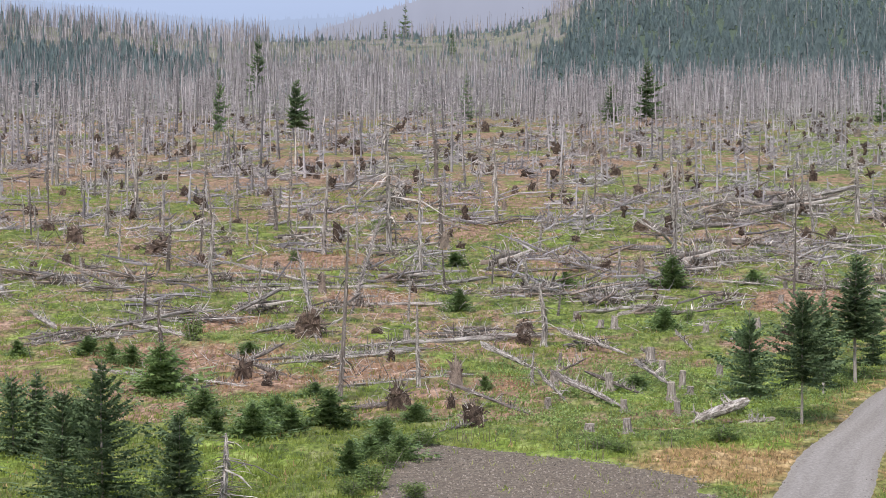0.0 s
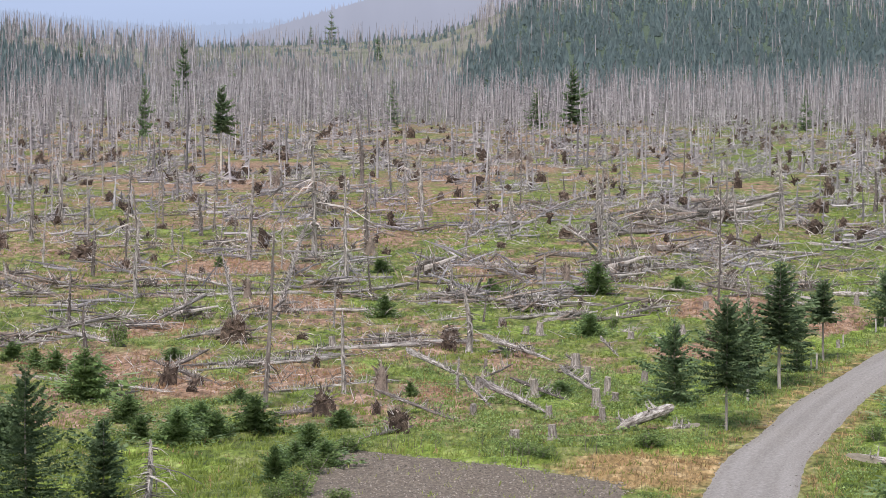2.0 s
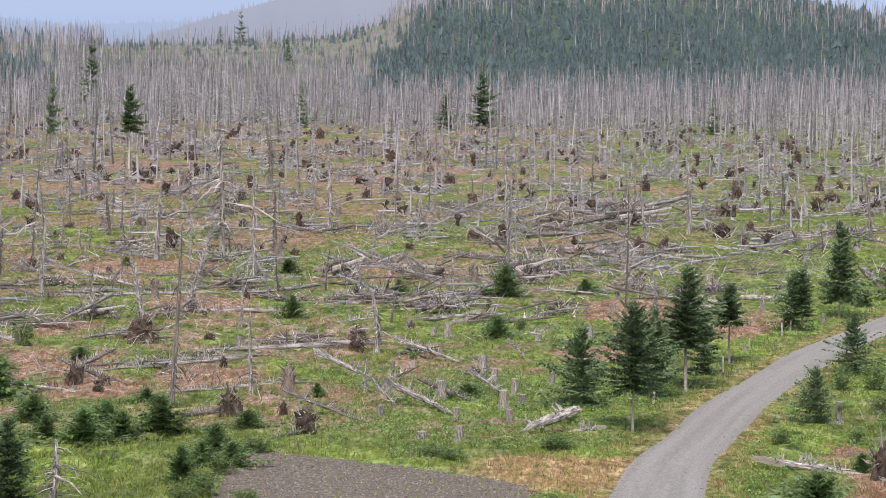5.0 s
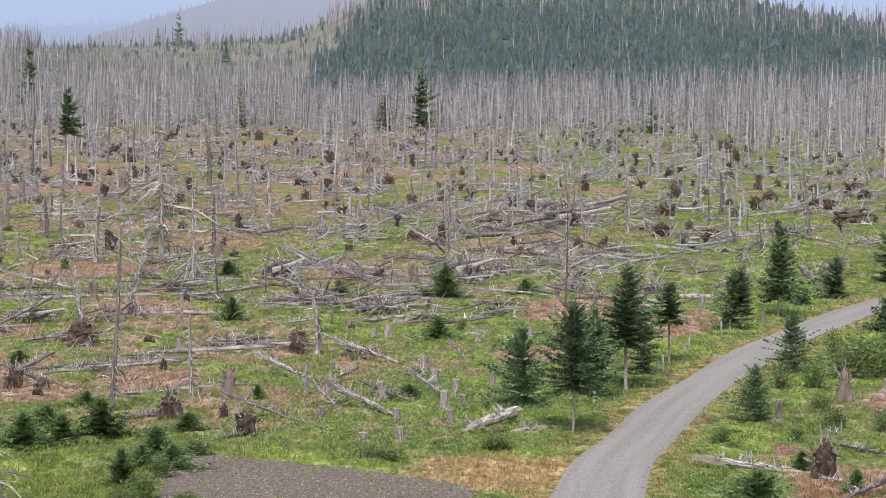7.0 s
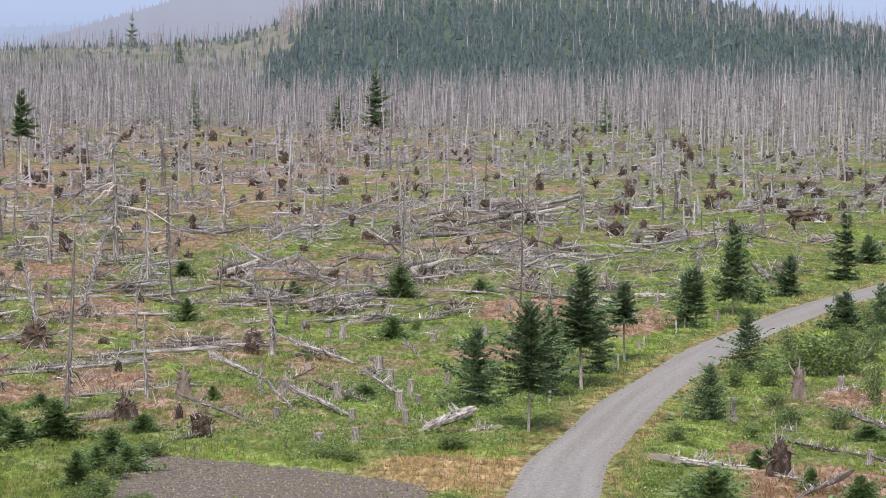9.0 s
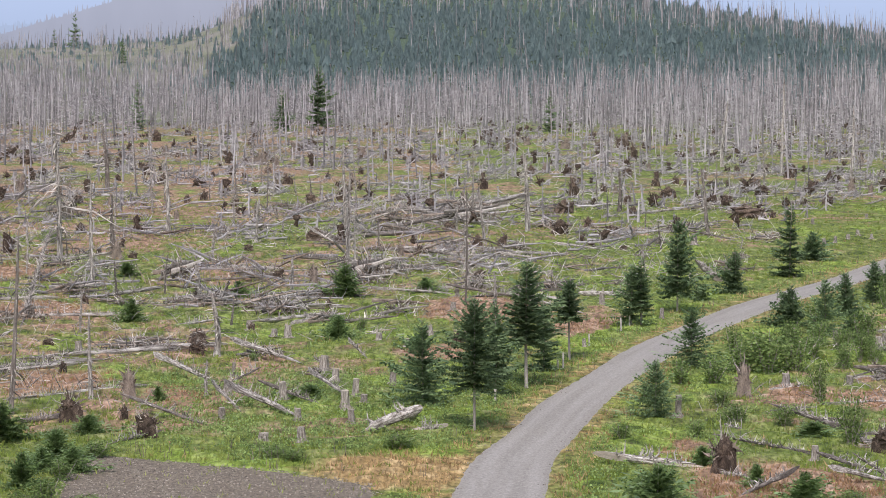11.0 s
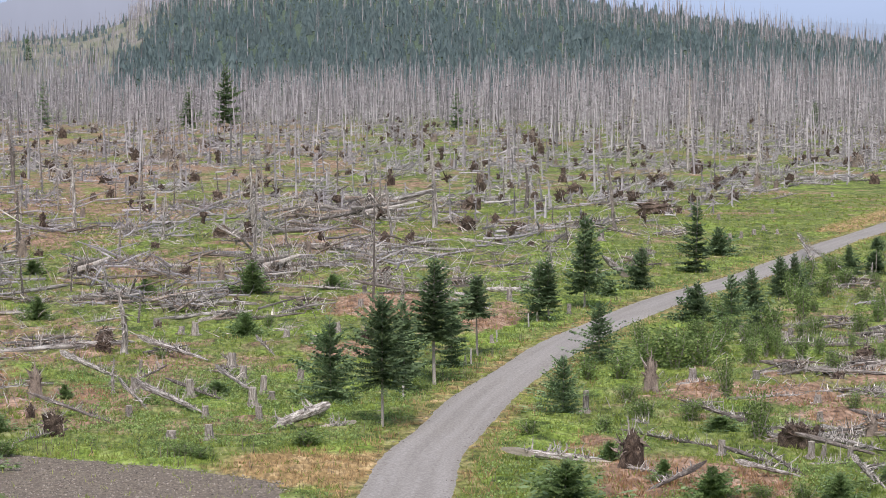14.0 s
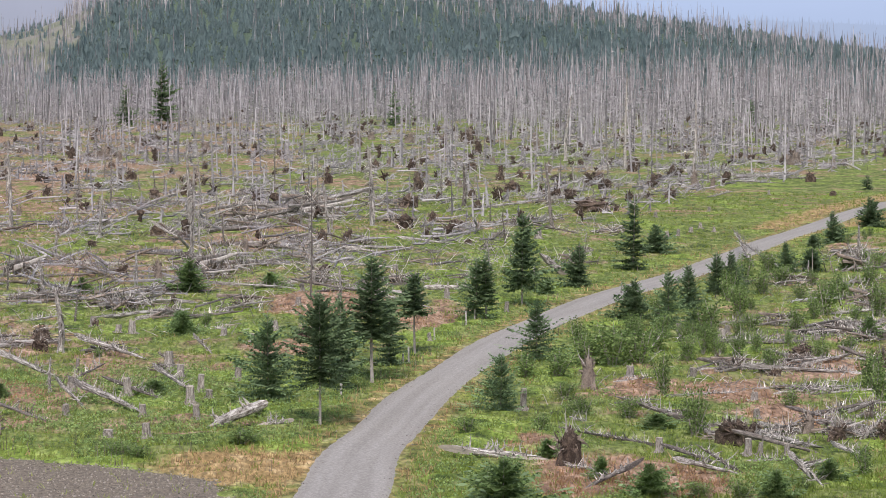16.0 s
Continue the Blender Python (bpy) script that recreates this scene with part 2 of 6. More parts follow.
    slope = ramp(noise_at(0.025, 6), [(0.36, (0.13, 0.135, 0.105)), (0.5, (0.185, 0.19, 0.135)), (0.64, (0.23, 0.21, 0.19))])
    base = blend(parts.outputs[2], base, slope)
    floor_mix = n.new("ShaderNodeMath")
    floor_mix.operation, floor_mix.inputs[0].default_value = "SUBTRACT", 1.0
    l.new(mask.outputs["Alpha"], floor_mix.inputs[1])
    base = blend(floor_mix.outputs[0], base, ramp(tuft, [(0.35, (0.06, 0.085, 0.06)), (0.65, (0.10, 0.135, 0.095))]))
    base = blend(ramp(noise_at(1.1, 6), [(0.64, (0, 0, 0)), (0.76, (0.7, 0.7, 0.7))]), base, soil)
    grain = n.new("ShaderNodeMix")
    grain.data_type, grain.blend_type = "RGBA", "MULTIPLY"
    grain.inputs["Factor"].default_value = 1.0
    l.new(base, grain.inputs["A"])
    l.new(ramp(noise_at(4.0, 8, (1.0, 0.35, 1.0)), [(0.35, (0.5, 0.5, 0.5)), (0.65, (1.32, 1.32, 1.32))]), grain.inputs["B"])
    base = grain.outputs["Result"]
    l.new(base, bsdf.inputs["Base Color"])
    b = n.new("ShaderNodeBump")
    b.inputs["Strength"].default_value, b.inputs["Distance"].default_value = 0.9, 0.25
    l.new(tuft, b.inputs["Height"])
    l.new(b.outputs[0], bsdf.inputs["Normal"])
    return m


def lines(*runs):
    out = []
    for a, b, step in runs:
        out += list(np.arange(a, b, step))
    return np.array(out + [runs[-1][1]])


def heath_cover(x, y):
    """Where the reddish grass grows: 0 to 1."""
    c = np.where((y > 150) & (y < 1000), 0.36, 0.10) + np.zeros(np.shape(x))
    far = np.clip((y - 200) / 120, 0, 1)
    side = np.clip((y * 0.02 - x) / 60 + 0.5, 0, 1)
    c = c + far * (0.0 + 0.11 * side)
    c = c + 0.10 * np.clip((2 - x) / 10, 0, 1) * np.clip((y - 150) / 12, 0, 1) * np.clip((235 - y) / 40, 0, 1)
    for px, py, r in PATCHES:
        c = np.maximum(c, 0.80 - 0.3 * np.sqrt(((x - px) / (1.35 * r)) ** 2 + ((y - py) / (3 * r)) ** 2))
    return np.clip(c, 0, 1)


def corner_dryness(x, y):
    """Trampled straw-coloured grass between the yard and the road."""
    return 0.98 - 0.5 * np.sqrt(((x - 1.6) / 4.2) ** 2 + ((y - 138.5) / 6.5) ** 2)


def build_ground():
    xs = lines((-1400, -200, 60), (-200, -70, 5), (-70, 110, 1.4), (110, 320, 6), (320, 1400, 60))
    ys = lines((-600, 100, 35), (100, 118, 3), (118, 340, 1.5), (340, 700, 4), (700, 2700, 25), (2700, 4900, 200))
    gx, gy = np.meshgrid(xs, ys)
    gz = ground(gx, gy)
    near = (gy > 118) & (gy < 345) & (np.abs(gx) < 110)
    rd = np.full(gx.shape, 99.0)
    rd[(gy > 60) & (gy < 900)] = road_distance(gx[(gy > 60) & (gy < 900)], gy[(gy > 60) & (gy < 900)])
    rough = np.random.RandomState(4).uniform(-0.14, 0.16, gx.shape)
    gz = np.where(near & (rd > 4) & ~in_yard(gx, gy), gz + rough, gz)
    nx, ny = len(xs), len(ys)
    verts = np.stack([gx.ravel(), gy.ravel(), gz.ravel()], 1)
    i = np.arange(nx * ny).reshape(ny, nx)
    faces = np.stack([i[:-1, :-1], i[:-1, 1:], i[1:, 1:], i[1:, :-1]], -1).reshape(-1, 4).tolist()
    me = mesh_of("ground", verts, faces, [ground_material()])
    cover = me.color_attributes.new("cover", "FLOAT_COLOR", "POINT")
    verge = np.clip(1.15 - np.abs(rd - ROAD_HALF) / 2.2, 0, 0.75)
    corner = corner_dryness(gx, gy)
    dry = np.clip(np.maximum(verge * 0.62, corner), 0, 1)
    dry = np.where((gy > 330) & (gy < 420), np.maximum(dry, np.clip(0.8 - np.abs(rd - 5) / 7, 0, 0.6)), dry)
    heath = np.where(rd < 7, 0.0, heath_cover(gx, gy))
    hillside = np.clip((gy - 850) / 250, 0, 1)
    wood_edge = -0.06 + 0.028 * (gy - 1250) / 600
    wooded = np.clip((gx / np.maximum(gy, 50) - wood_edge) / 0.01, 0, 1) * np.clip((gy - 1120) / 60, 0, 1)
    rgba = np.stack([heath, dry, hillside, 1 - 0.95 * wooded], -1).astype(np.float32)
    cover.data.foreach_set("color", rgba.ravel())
    for p in me.polygons:
        p.use_smooth = True
    return tagged(new("ground", me), "rough meadow with green and reddish dry grass", "ground", kind="structure")


build_ground()


def gravel_material():
    """Pale gravel with streaks along the way: worn tracks, a darker crown and edges."""
    m = material("pale_road_gravel", [(0.30, (0.18, 0.162, 0.147)), (0.5, (0.255, 0.232, 0.213)), (0.7, (0.35, 0.32, 0.296))], 8.0, 0.95, 0.04, stretch=(1, 0.55, 1))
    n, l = m.node_tree.nodes, m.node_tree.links
    bsdf = n["Principled BSDF"]
    old = bsdf.inputs["Base Color"].links[0].from_socket
    uv, mp, tx, rp = n.new("ShaderNodeUVMap"), n.new("ShaderNodeMapping"), n.new("ShaderNodeTexNoise"), n.new("ShaderNodeValToRGB")
    mp.inputs["Scale"].default_value = (6.0, 0.035, 1)
    tx.inputs["Scale"].default_value, tx.inputs["Detail"].default_value = 1.0, 2
    rp.color_ramp.elements[0].position, rp.color_ramp.elements[0].color = 0.38, (0.9, 0.895, 0.89, 1)
    rp.color_ramp.elements[1].position, rp.color_ramp.elements[1].color = 0.62, (1.06, 1.06, 1.06, 1)
    mx = n.new("ShaderNodeMix")
    mx.data_type, mx.blend_type = "RGBA", "MULTIPLY"
    mx.inputs["Factor"].default_value = 1.0
    l.new(uv.outputs[0], mp.inputs["Vector"])
    l.new(mp.outputs[0], tx.inputs["Vector"])
    l.new(tx.outputs["Fac"], rp.inputs[0])
    l.new(old, mx.inputs["A"])
    l.new(rp.outputs[0], mx.inputs["B"])
    l.new(mx.outputs["Result"], bsdf.inputs["Base Color"])
    return m


GRAVEL = gravel_material()
YARDGRAVEL = material("dark_yard_gravel", [(0.36, (0.085, 0.067, 0.05)), (0.5, (0.14, 0.113, 0.088)), (0.64, (0.215, 0.178, 0.142))], 6.0, 0.95, 0.3, stretch=(1, 0.5, 1))


def build_road():
    rng = random.Random(3)
    c = even(ROAD_CENTRE, 900)
    d = np.gradient(c, axis=0)
    side = np.stack([d[:, 1], -d[:, 0]], 1) / np.linalg.norm(d, axis=1)[:, None]
    verts, faces = [], []
    n = 9
    for k, (p, s) in enumerate(zip(c, side)):
        wob = [0.1 * math.sin(k * 0.21) + rng.uniform(-0.08, 0.06), 0.1 * math.sin(k * 0.17 + 2) + rng.uniform(-0.08, 0.06)]
        for j in range(n):
            u = j / (n - 1) * 2 - 1
            off = u * road_half(p[1]) + (wob[0] * -u if u < 0 else wob[1] * u)
            q = p + s * off
            crown = 0.07 * (1 - u * u) - 0.025 * math.exp(-((abs(u) - 0.45) / 0.14) ** 2)
            verts.append((q[0], q[1], land(*q) + 0.02 + crown - (0.08 if j in (0, n - 1) else 0)))
    for k in range(len(c) - 1):
        for j in range(n - 1):
            a = k * n + j
            faces.append((a, a + 1, a + n + 1, a + n))
    me = mesh_of("road", verts, faces, [GRAVEL])
    uv = me.uv_layers.new(name="UVMap")
    for loop in me.loops:
        uv.data[loop.index].uv = ((loop.vertex_index % n) / (n - 1), loop.vertex_index // n * 1.0)
    for p in me.polygons:
        p.use_smooth = True
    tagged(new("road", me), "pale grey gravel forest road with worn wheel tracks", "road", kind="structure")


def build_yard():
    edge = even(spline(YARD + YARD[:1], 1.0), 160)
    mid = edge.mean(0)
    rng = random.Random(8)
    verts, faces = [(mid[0], mid[1], land(*mid) + 0.035)], []
    rings = 8
    for r in range(1, rings + 1):
        for k, e in enumerate(edge[:-1]):
            f = r / rings
            q = mid + (e - mid) * f * (1 + (rng.uniform(-0.02, 0.02) if r == rings else 0))
            verts.append((q[0], q[1], land(*q) + (0.035 if r < rings else -0.02)))
    m = len(edge) - 1
    for k in range(m):
        faces.append((0, 1 + k, 1 + (k + 1) % m))
        for r in range(rings - 1):
            a, b = 1 + r * m + k, 1 + r * m + (k + 1) % m
            faces.append((a, a + m, b + m, b))
    me = mesh_of("gravel_yard", verts, faces, [YARDGRAVEL])
    tagged(new("pavement", me), "dark grey-brown gravel yard with sparse weeds", "gravel yard", kind="structure")


build_road()
build_yard()


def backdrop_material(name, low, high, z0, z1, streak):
    """Emission with distance haze as its colour: paler upward, with faint blotches; streak makes them stand upright
    like far stems.
    """
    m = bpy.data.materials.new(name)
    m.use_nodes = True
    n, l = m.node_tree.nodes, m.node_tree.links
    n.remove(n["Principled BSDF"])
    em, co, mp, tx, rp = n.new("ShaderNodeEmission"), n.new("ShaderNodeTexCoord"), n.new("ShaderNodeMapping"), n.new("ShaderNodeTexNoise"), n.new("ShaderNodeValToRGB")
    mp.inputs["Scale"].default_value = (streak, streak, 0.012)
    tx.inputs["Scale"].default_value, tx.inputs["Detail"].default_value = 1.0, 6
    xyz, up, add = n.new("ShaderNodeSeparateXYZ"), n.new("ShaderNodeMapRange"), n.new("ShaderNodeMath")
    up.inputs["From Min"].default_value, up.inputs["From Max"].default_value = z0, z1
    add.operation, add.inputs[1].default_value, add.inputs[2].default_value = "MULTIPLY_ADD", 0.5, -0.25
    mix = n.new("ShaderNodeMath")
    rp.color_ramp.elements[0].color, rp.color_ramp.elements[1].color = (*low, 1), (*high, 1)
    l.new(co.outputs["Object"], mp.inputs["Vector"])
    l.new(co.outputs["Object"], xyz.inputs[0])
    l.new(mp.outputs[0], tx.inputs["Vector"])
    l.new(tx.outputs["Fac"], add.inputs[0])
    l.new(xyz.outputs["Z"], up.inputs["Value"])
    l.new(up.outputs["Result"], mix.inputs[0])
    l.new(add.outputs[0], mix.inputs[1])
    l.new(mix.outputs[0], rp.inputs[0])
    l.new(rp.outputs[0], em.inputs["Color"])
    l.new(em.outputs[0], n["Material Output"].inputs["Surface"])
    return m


def build_backdrop():
    """Low sky and two far hillsides as glowing sheets, haze painted into their colour, 3.4 to 4.6 km off."""
    verts, faces = [], []
    n = 60
    for k in range(n + 1):
        a = -0.5 + k / n
        for z in (-40, 420):
            verts.append((4600 * math.sin(a), 4600 * math.cos(a), z))
    for k in range(n):
        faces.append((2 * k, 2 * k + 2, 2 * k + 3, 2 * k + 1))
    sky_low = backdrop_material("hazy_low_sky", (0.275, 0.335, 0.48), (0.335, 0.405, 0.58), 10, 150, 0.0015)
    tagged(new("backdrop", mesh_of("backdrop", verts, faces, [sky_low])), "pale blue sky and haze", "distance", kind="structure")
    rng = random.Random(5)
    # the hillsides emit a haze colour instead of taking light
    hills = (
        (4200, [(-0.32, 120), (-0.26, 112), (-0.20, 84), (-0.16, 70), (-0.12, 78), (-0.08, 90), (0.0, 110), (0.3, 60)], (0.25, 0.30, 0.425), (0.30, 0.36, 0.505), "far hillside as a glowing sheet in haze blue"),
        (3400, [(-0.32, -30), (-0.155, -20), (-0.142, 36), (-0.125, 58), (-0.105, 78), (-0.085, 98), (-0.05, 120), (0.02, 120), (0.08, 60), (0.12, 20), (0.16, -30), (0.3, -30)], (0.235, 0.25, 0.32), (0.295, 0.31, 0.395), "far hillside of dead trees, a glowing sheet with painted haze"),
    )
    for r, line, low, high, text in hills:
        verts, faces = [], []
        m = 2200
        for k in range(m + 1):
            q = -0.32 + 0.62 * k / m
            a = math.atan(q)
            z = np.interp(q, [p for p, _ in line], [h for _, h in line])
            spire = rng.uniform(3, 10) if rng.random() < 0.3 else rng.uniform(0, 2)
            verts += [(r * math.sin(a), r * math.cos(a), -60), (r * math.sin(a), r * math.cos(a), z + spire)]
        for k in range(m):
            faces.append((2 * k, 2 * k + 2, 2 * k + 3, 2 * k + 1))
        tagged(new("backdrop", mesh_of("backdrop", verts, faces, [backdrop_material("glowing_haze_hillside", low, high, 10, 120, 0.05)])), text, "distance", kind="structure")


build_backdrop()


# ---- things ----
class Shape:
    """Collects tubes, spikes and leaves into one mesh."""

    def __init__(self):
        self.v, self.f, self.slot = [], [], []

    def face(self, idx, slot=0):
        self.f.append(idx)
        self.slot.append(slot)

    def tube(self, pts, radii, n=6, slot=0, cap_slot=None, rough=0.0, rng=random):
        pts = [Vector(p) for p in pts]
        base = len(self.v)
        for i, (p, r) in enumerate(zip(pts, radii)):
            d = (pts[min(i + 1, len(pts) - 1)] - pts[max(i - 1, 0)]).normalized()
            a = d.orthogonal().normalized()
            if i and a.dot(last) < 0.99:
                a = (last - d * last.dot(d)).normalized()
            last = a
            b = d.cross(a)
            for k in range(n):
                t = 2 * math.pi * k / n
                rr = r * (1 + rng.uniform(-rough, rough))
                self.v.append(tuple(p + a * (math.cos(t) * rr) + b * (math.sin(t) * rr)))
        for i in range(len(pts) - 1):
            for k in range(n):
                p, q = base + i * n + k, base + i * n + (k + 1) % n
                self.face((p, q, q + n, p + n), slot)
        cs = slot if cap_slot is None else cap_slot
        self.face(tuple(base + k for k in reversed(range(n))), cs)
        self.face(tuple(base + (len(pts) - 1) * n + k for k in range(n)), cs)

    def spike(self, p, d, length, r, slot=0, sag=0.0):
        """A thin three-sided twig that ends in a point."""
        p, d = Vector(p), Vector(d).normalized()
        a = d.orthogonal().normalized()
        b = d.cross(a)
        i = len(self.v)
        tip = p + d * length + Vector((0, 0, -sag * length))
        if sag or length > 1.2:
            mid = p + d * (length * 0.55) + Vector((0, 0, sag * length * 0.1))
            for q, s in ((p, 1.0), (mid, 0.6)):
                for k in range(3):
                    t = 2 * math.pi * k / 3
                    self.v.append(tuple(q + (a * math.cos(t) + b * math.sin(t)) * r * s))
            self.v.append(tuple(tip))
            for k in range(3):
                m = (k + 1) % 3
                self.face((i + k, i + m, i + 3 + m, i + 3 + k), slot)
                self.face((i + 3 + k, i + 3 + m, i + 6), slot)
        else:
            for k in range(3):
                t = 2 * math.pi * k / 3
                self.v.append(tuple(p + (a * math.cos(t) + b * math.sin(t)) * r))
            self.v.append(tuple(tip))
            for k in range(3):
                self.face((i + k, i + (k + 1) % 3, i + 3), slot)

    def tri(self, a, b, c, slot=0):
        i = len(self.v)
        self.v += [tuple(a), tuple(b), tuple(c)]
        self.face((i, i + 1, i + 2), slot)

    def quad(self, a, b, c, d, slot=0):
        i = len(self.v)
        self.v += [tuple(a), tuple(b), tuple(c), tuple(d)]
        self.face((i, i + 1, i + 2, i + 3), slot)

    def mesh(self, name, *mats, smooth=False):
        me = mesh_of(name, self.v, self.f, mats)
        me.polygons.foreach_set("material_index", self.slot)
        if smooth:
            me.polygons.foreach_set("use_smooth", [True] * len(self.f))
        me.update()
        return me


def thing(name, x, y, parts, label, category, group, turn=0.0, size=(1, 1, 1), tilt=(0, 0), sink=0.0):
    """An empty at the thing's base with one mesh object for each part."""
    top = new(name)
    top.empty_display_size = 0.2
    z = land(x, y) - sink
    top.matrix_basis = Matrix.Translation((x, y, z)) @ pose(0, 0, 0, tilt[0], tilt[1], math.degrees(turn)) @ Matrix.Diagonal((*size, 1))
    for pname, me, plabel in parts:
        o = new(pname, me)
        o.parent = top
        if plabel:
            o["label"] = plabel
        if pname in ("branch_cluster", "root_tangle", "root_flare", "splinters", "stem", "foliage"):
            o["kind"] = "stuff"
    return tagged(top, label, category, group)


# -- living spruces --
def spruce_meshes(seed, needle, tiers, width, bare, thin, steps):
    """Trunk and crown of a spruce one metre high and width metres across at the foot: uneven tiers of boughs hung with sprays."""
    rng = random.Random(seed)
    trunk, crown = Shape(), Shape()
    bend = rng.uniform(-0.012, 0.012)

    def stem(t):
        return Vector((bend * math.sin(t * 3), bend * math.cos(t * 2.3) - bend, t))

    trunk.tube([stem(t) for t in (-0.01, 0.15, 0.35, 0.55, 0.75, 0.9, 1.0)], [0.014, 0.011, 0.0095, 0.008, 0.0055, 0.003, 0.001], 7, rng=rng, rough=0.1)
    for i in range(14):
        a = rng.uniform(0, 6.28)
        trunk.spike((0, 0, rng.uniform(0.03, max(0.06, bare))), (math.cos(a), math.sin(a), -0.1), rng.uniform(0.02, 0.08), 0.0028)

    def spray(p, d, across, length, wide, slot):
        mid = p + d * (length * rng.uniform(0.4, 0.6))
        crown.quad(p, mid + across * wide, p + d * length, mid - across * wide, slot)

    lop, a0, fine = rng.uniform(0, 6.28), rng.uniform(0, 6.28), 0.04 if steps > 8 else 0.07 if steps > 6 and tiers > 14 else 0.2
    for i in range(tiers):
        h0 = bare + (0.975 - bare) * max(0.0, i + rng.uniform(-0.25, 0.25)) / tiers
        s0 = min(1.0, max(0.0, (0.99 - h0) / (0.99 - bare)))
        env = width * 0.5 * (0.05 + 1.12 * s0 ** 0.98) * (1.02 + 0.22 * min(1, (h0 - bare) * 7 + 0.3)) * rng.uniform(0.58, 1.2)
        boughs = max(3, round((5 + 4.2 * s0) * thin * (1.0 + 0.7 * max(0.0, width - 0.55))))
        a0 += rng.uniform(0.5, 1.2)
        for b in range(boughs):
            a = a0 + 6.283 * b / boughs + rng.uniform(-0.35, 0.35)
            length = env * rng.uniform(0.4, 1.18) * (1 + 0.28 * math.cos(a - lop)) + 0.012
            h = min(0.985, max(bare, h0 + rng.uniform(-0.35, 0.35) / tiers))
            out, side = Vector((math.cos(a), math.sin(a), 0)), Vector((-math.sin(a), math.cos(a), 0))
            rise = 0.55 - 0.95 * s0 + rng.uniform(-0.14, 0.14)
            m = max(2, min(steps, int(length / 0.011)))
            prev = stem(h)
            for k in range(1, m + 1):
                t = k / m
                p = stem(h) + out * (length * t) + Vector((0, 0, length * (rise * t + 0.22 * t * t)))
                along = (p - prev).normalized()
                fan = min(fine, length * (0.46 * (1 - t) + 0.15) + 0.006) * rng.uniform(0.7, 1.25)
                for sgn in (-1, 1):
                    d = (side * (sgn * rng.uniform(0.6, 0.95)) + out * rng.uniform(0.35, 0.8) - Vector((0, 0, rng.uniform(0.0, 0.5)))).normalized()
                    spray(prev.lerp(p, rng.random()), d, (along - d * along.dot(d)).normalized(), fan, fan * 0.2 + 0.003, 1 if t > 0.7 and rng.random() < 0.5 else 0)
                hang = Vector((0, 0, -1)) + side * rng.uniform(-0.5, 0.5) + out * 0.25
                spray(prev.lerp(p, 0.5), hang.normalized(), out, fan * rng.uniform(0.4, 0.75), fan * 0.2 + 0.004, 0)
                prev = p
            spray(prev - out * (length * 0.22), (out + Vector((0, 0, 0.15))).normalized(), side, length * 0.34 + 0.01, 0.007 + length * 0.06, 1)
    crown.spike((0, 0, 0.93), (0.01, 0, 1), 0.075, 0.005)
    return trunk.mesh("trunk", LIVEBARK), crown.mesh("crown", needle, SHOOT)


SPRUCES = {}


def place_spruce(kind, x, y, height, across, bare, thin, label, group):
    seed = int(abs(x * 13.7 + y * 7.1)) % 4
    plump = 1.6 if kind == "young" else 1.3 if y > 350 or x < -12 else 1.42
    wide = min(1.4, max(0.4, round(across / height * plump * 5) / 5))
    key = (kind, wide, round(bare, 1), thin, seed, height / y < 0.02, height / y < 0.03, height / y < 0.04, y > 350)
    if key not in SPRUCES:
        size = height / y
        tiers, steps = (11, 4) if size < 0.02 and y > 350 else (17, 6) if size < 0.02 else (14, 7) if kind == "young" else (16, 7) if size < 0.03 else (19, 8) if size < 0.04 else (24, 12)
        SPRUCES[key] = spruce_meshes(int(wide * 1000 + bare * 310 + thin * 70 + seed * 17), YOUNG if kind == "young" else NEEDLE, tiers, wide, bare, thin, steps)
    trunk, crown = SPRUCES[key]
    parts = [("trunk", trunk, ""), ("crown", crown, "green needles")]
    fit = across * plump / (wide * height)
    return thing("spruce", x, y, parts, label, "spruce tree", group, (x * 3 + y) % 6.28, (height * fit, height * fit, height))


def spruce(x, y, height, across, bare=0.03, thin=1.0, pale=False):
    if pale:
        tree = place_spruce("spruce", x, y, height, across, bare, thin, "lone spruce with a bleached bare lower trunk", "surviving spruces")
        bole = [c for c in tree.children if c.name.startswith("trunk")][0]
        bole.data = bole.data.copy()
        bole.data.materials[0] = PALEBARK
        return tree
    if y > 350:
        return place_spruce("spruce", x, y, height, across, bare, thin, "lone green spruce standing among dead grey trunks", "surviving spruces")
    if bare > 0.08:
        text = "tall dark green spruce with bare lower trunk beside the road"
    else:
        text = "dark green spruce with branches down to the grass"
    return place_spruce("spruce", x, y, height, across, bare, thin, text, "spruces near the road")


def young_spruce(x, y, height, across):
    return place_spruce("young", x, y, height, across, 0.0, 1.0, "small bushy young spruce in rough grass", "young spruces")


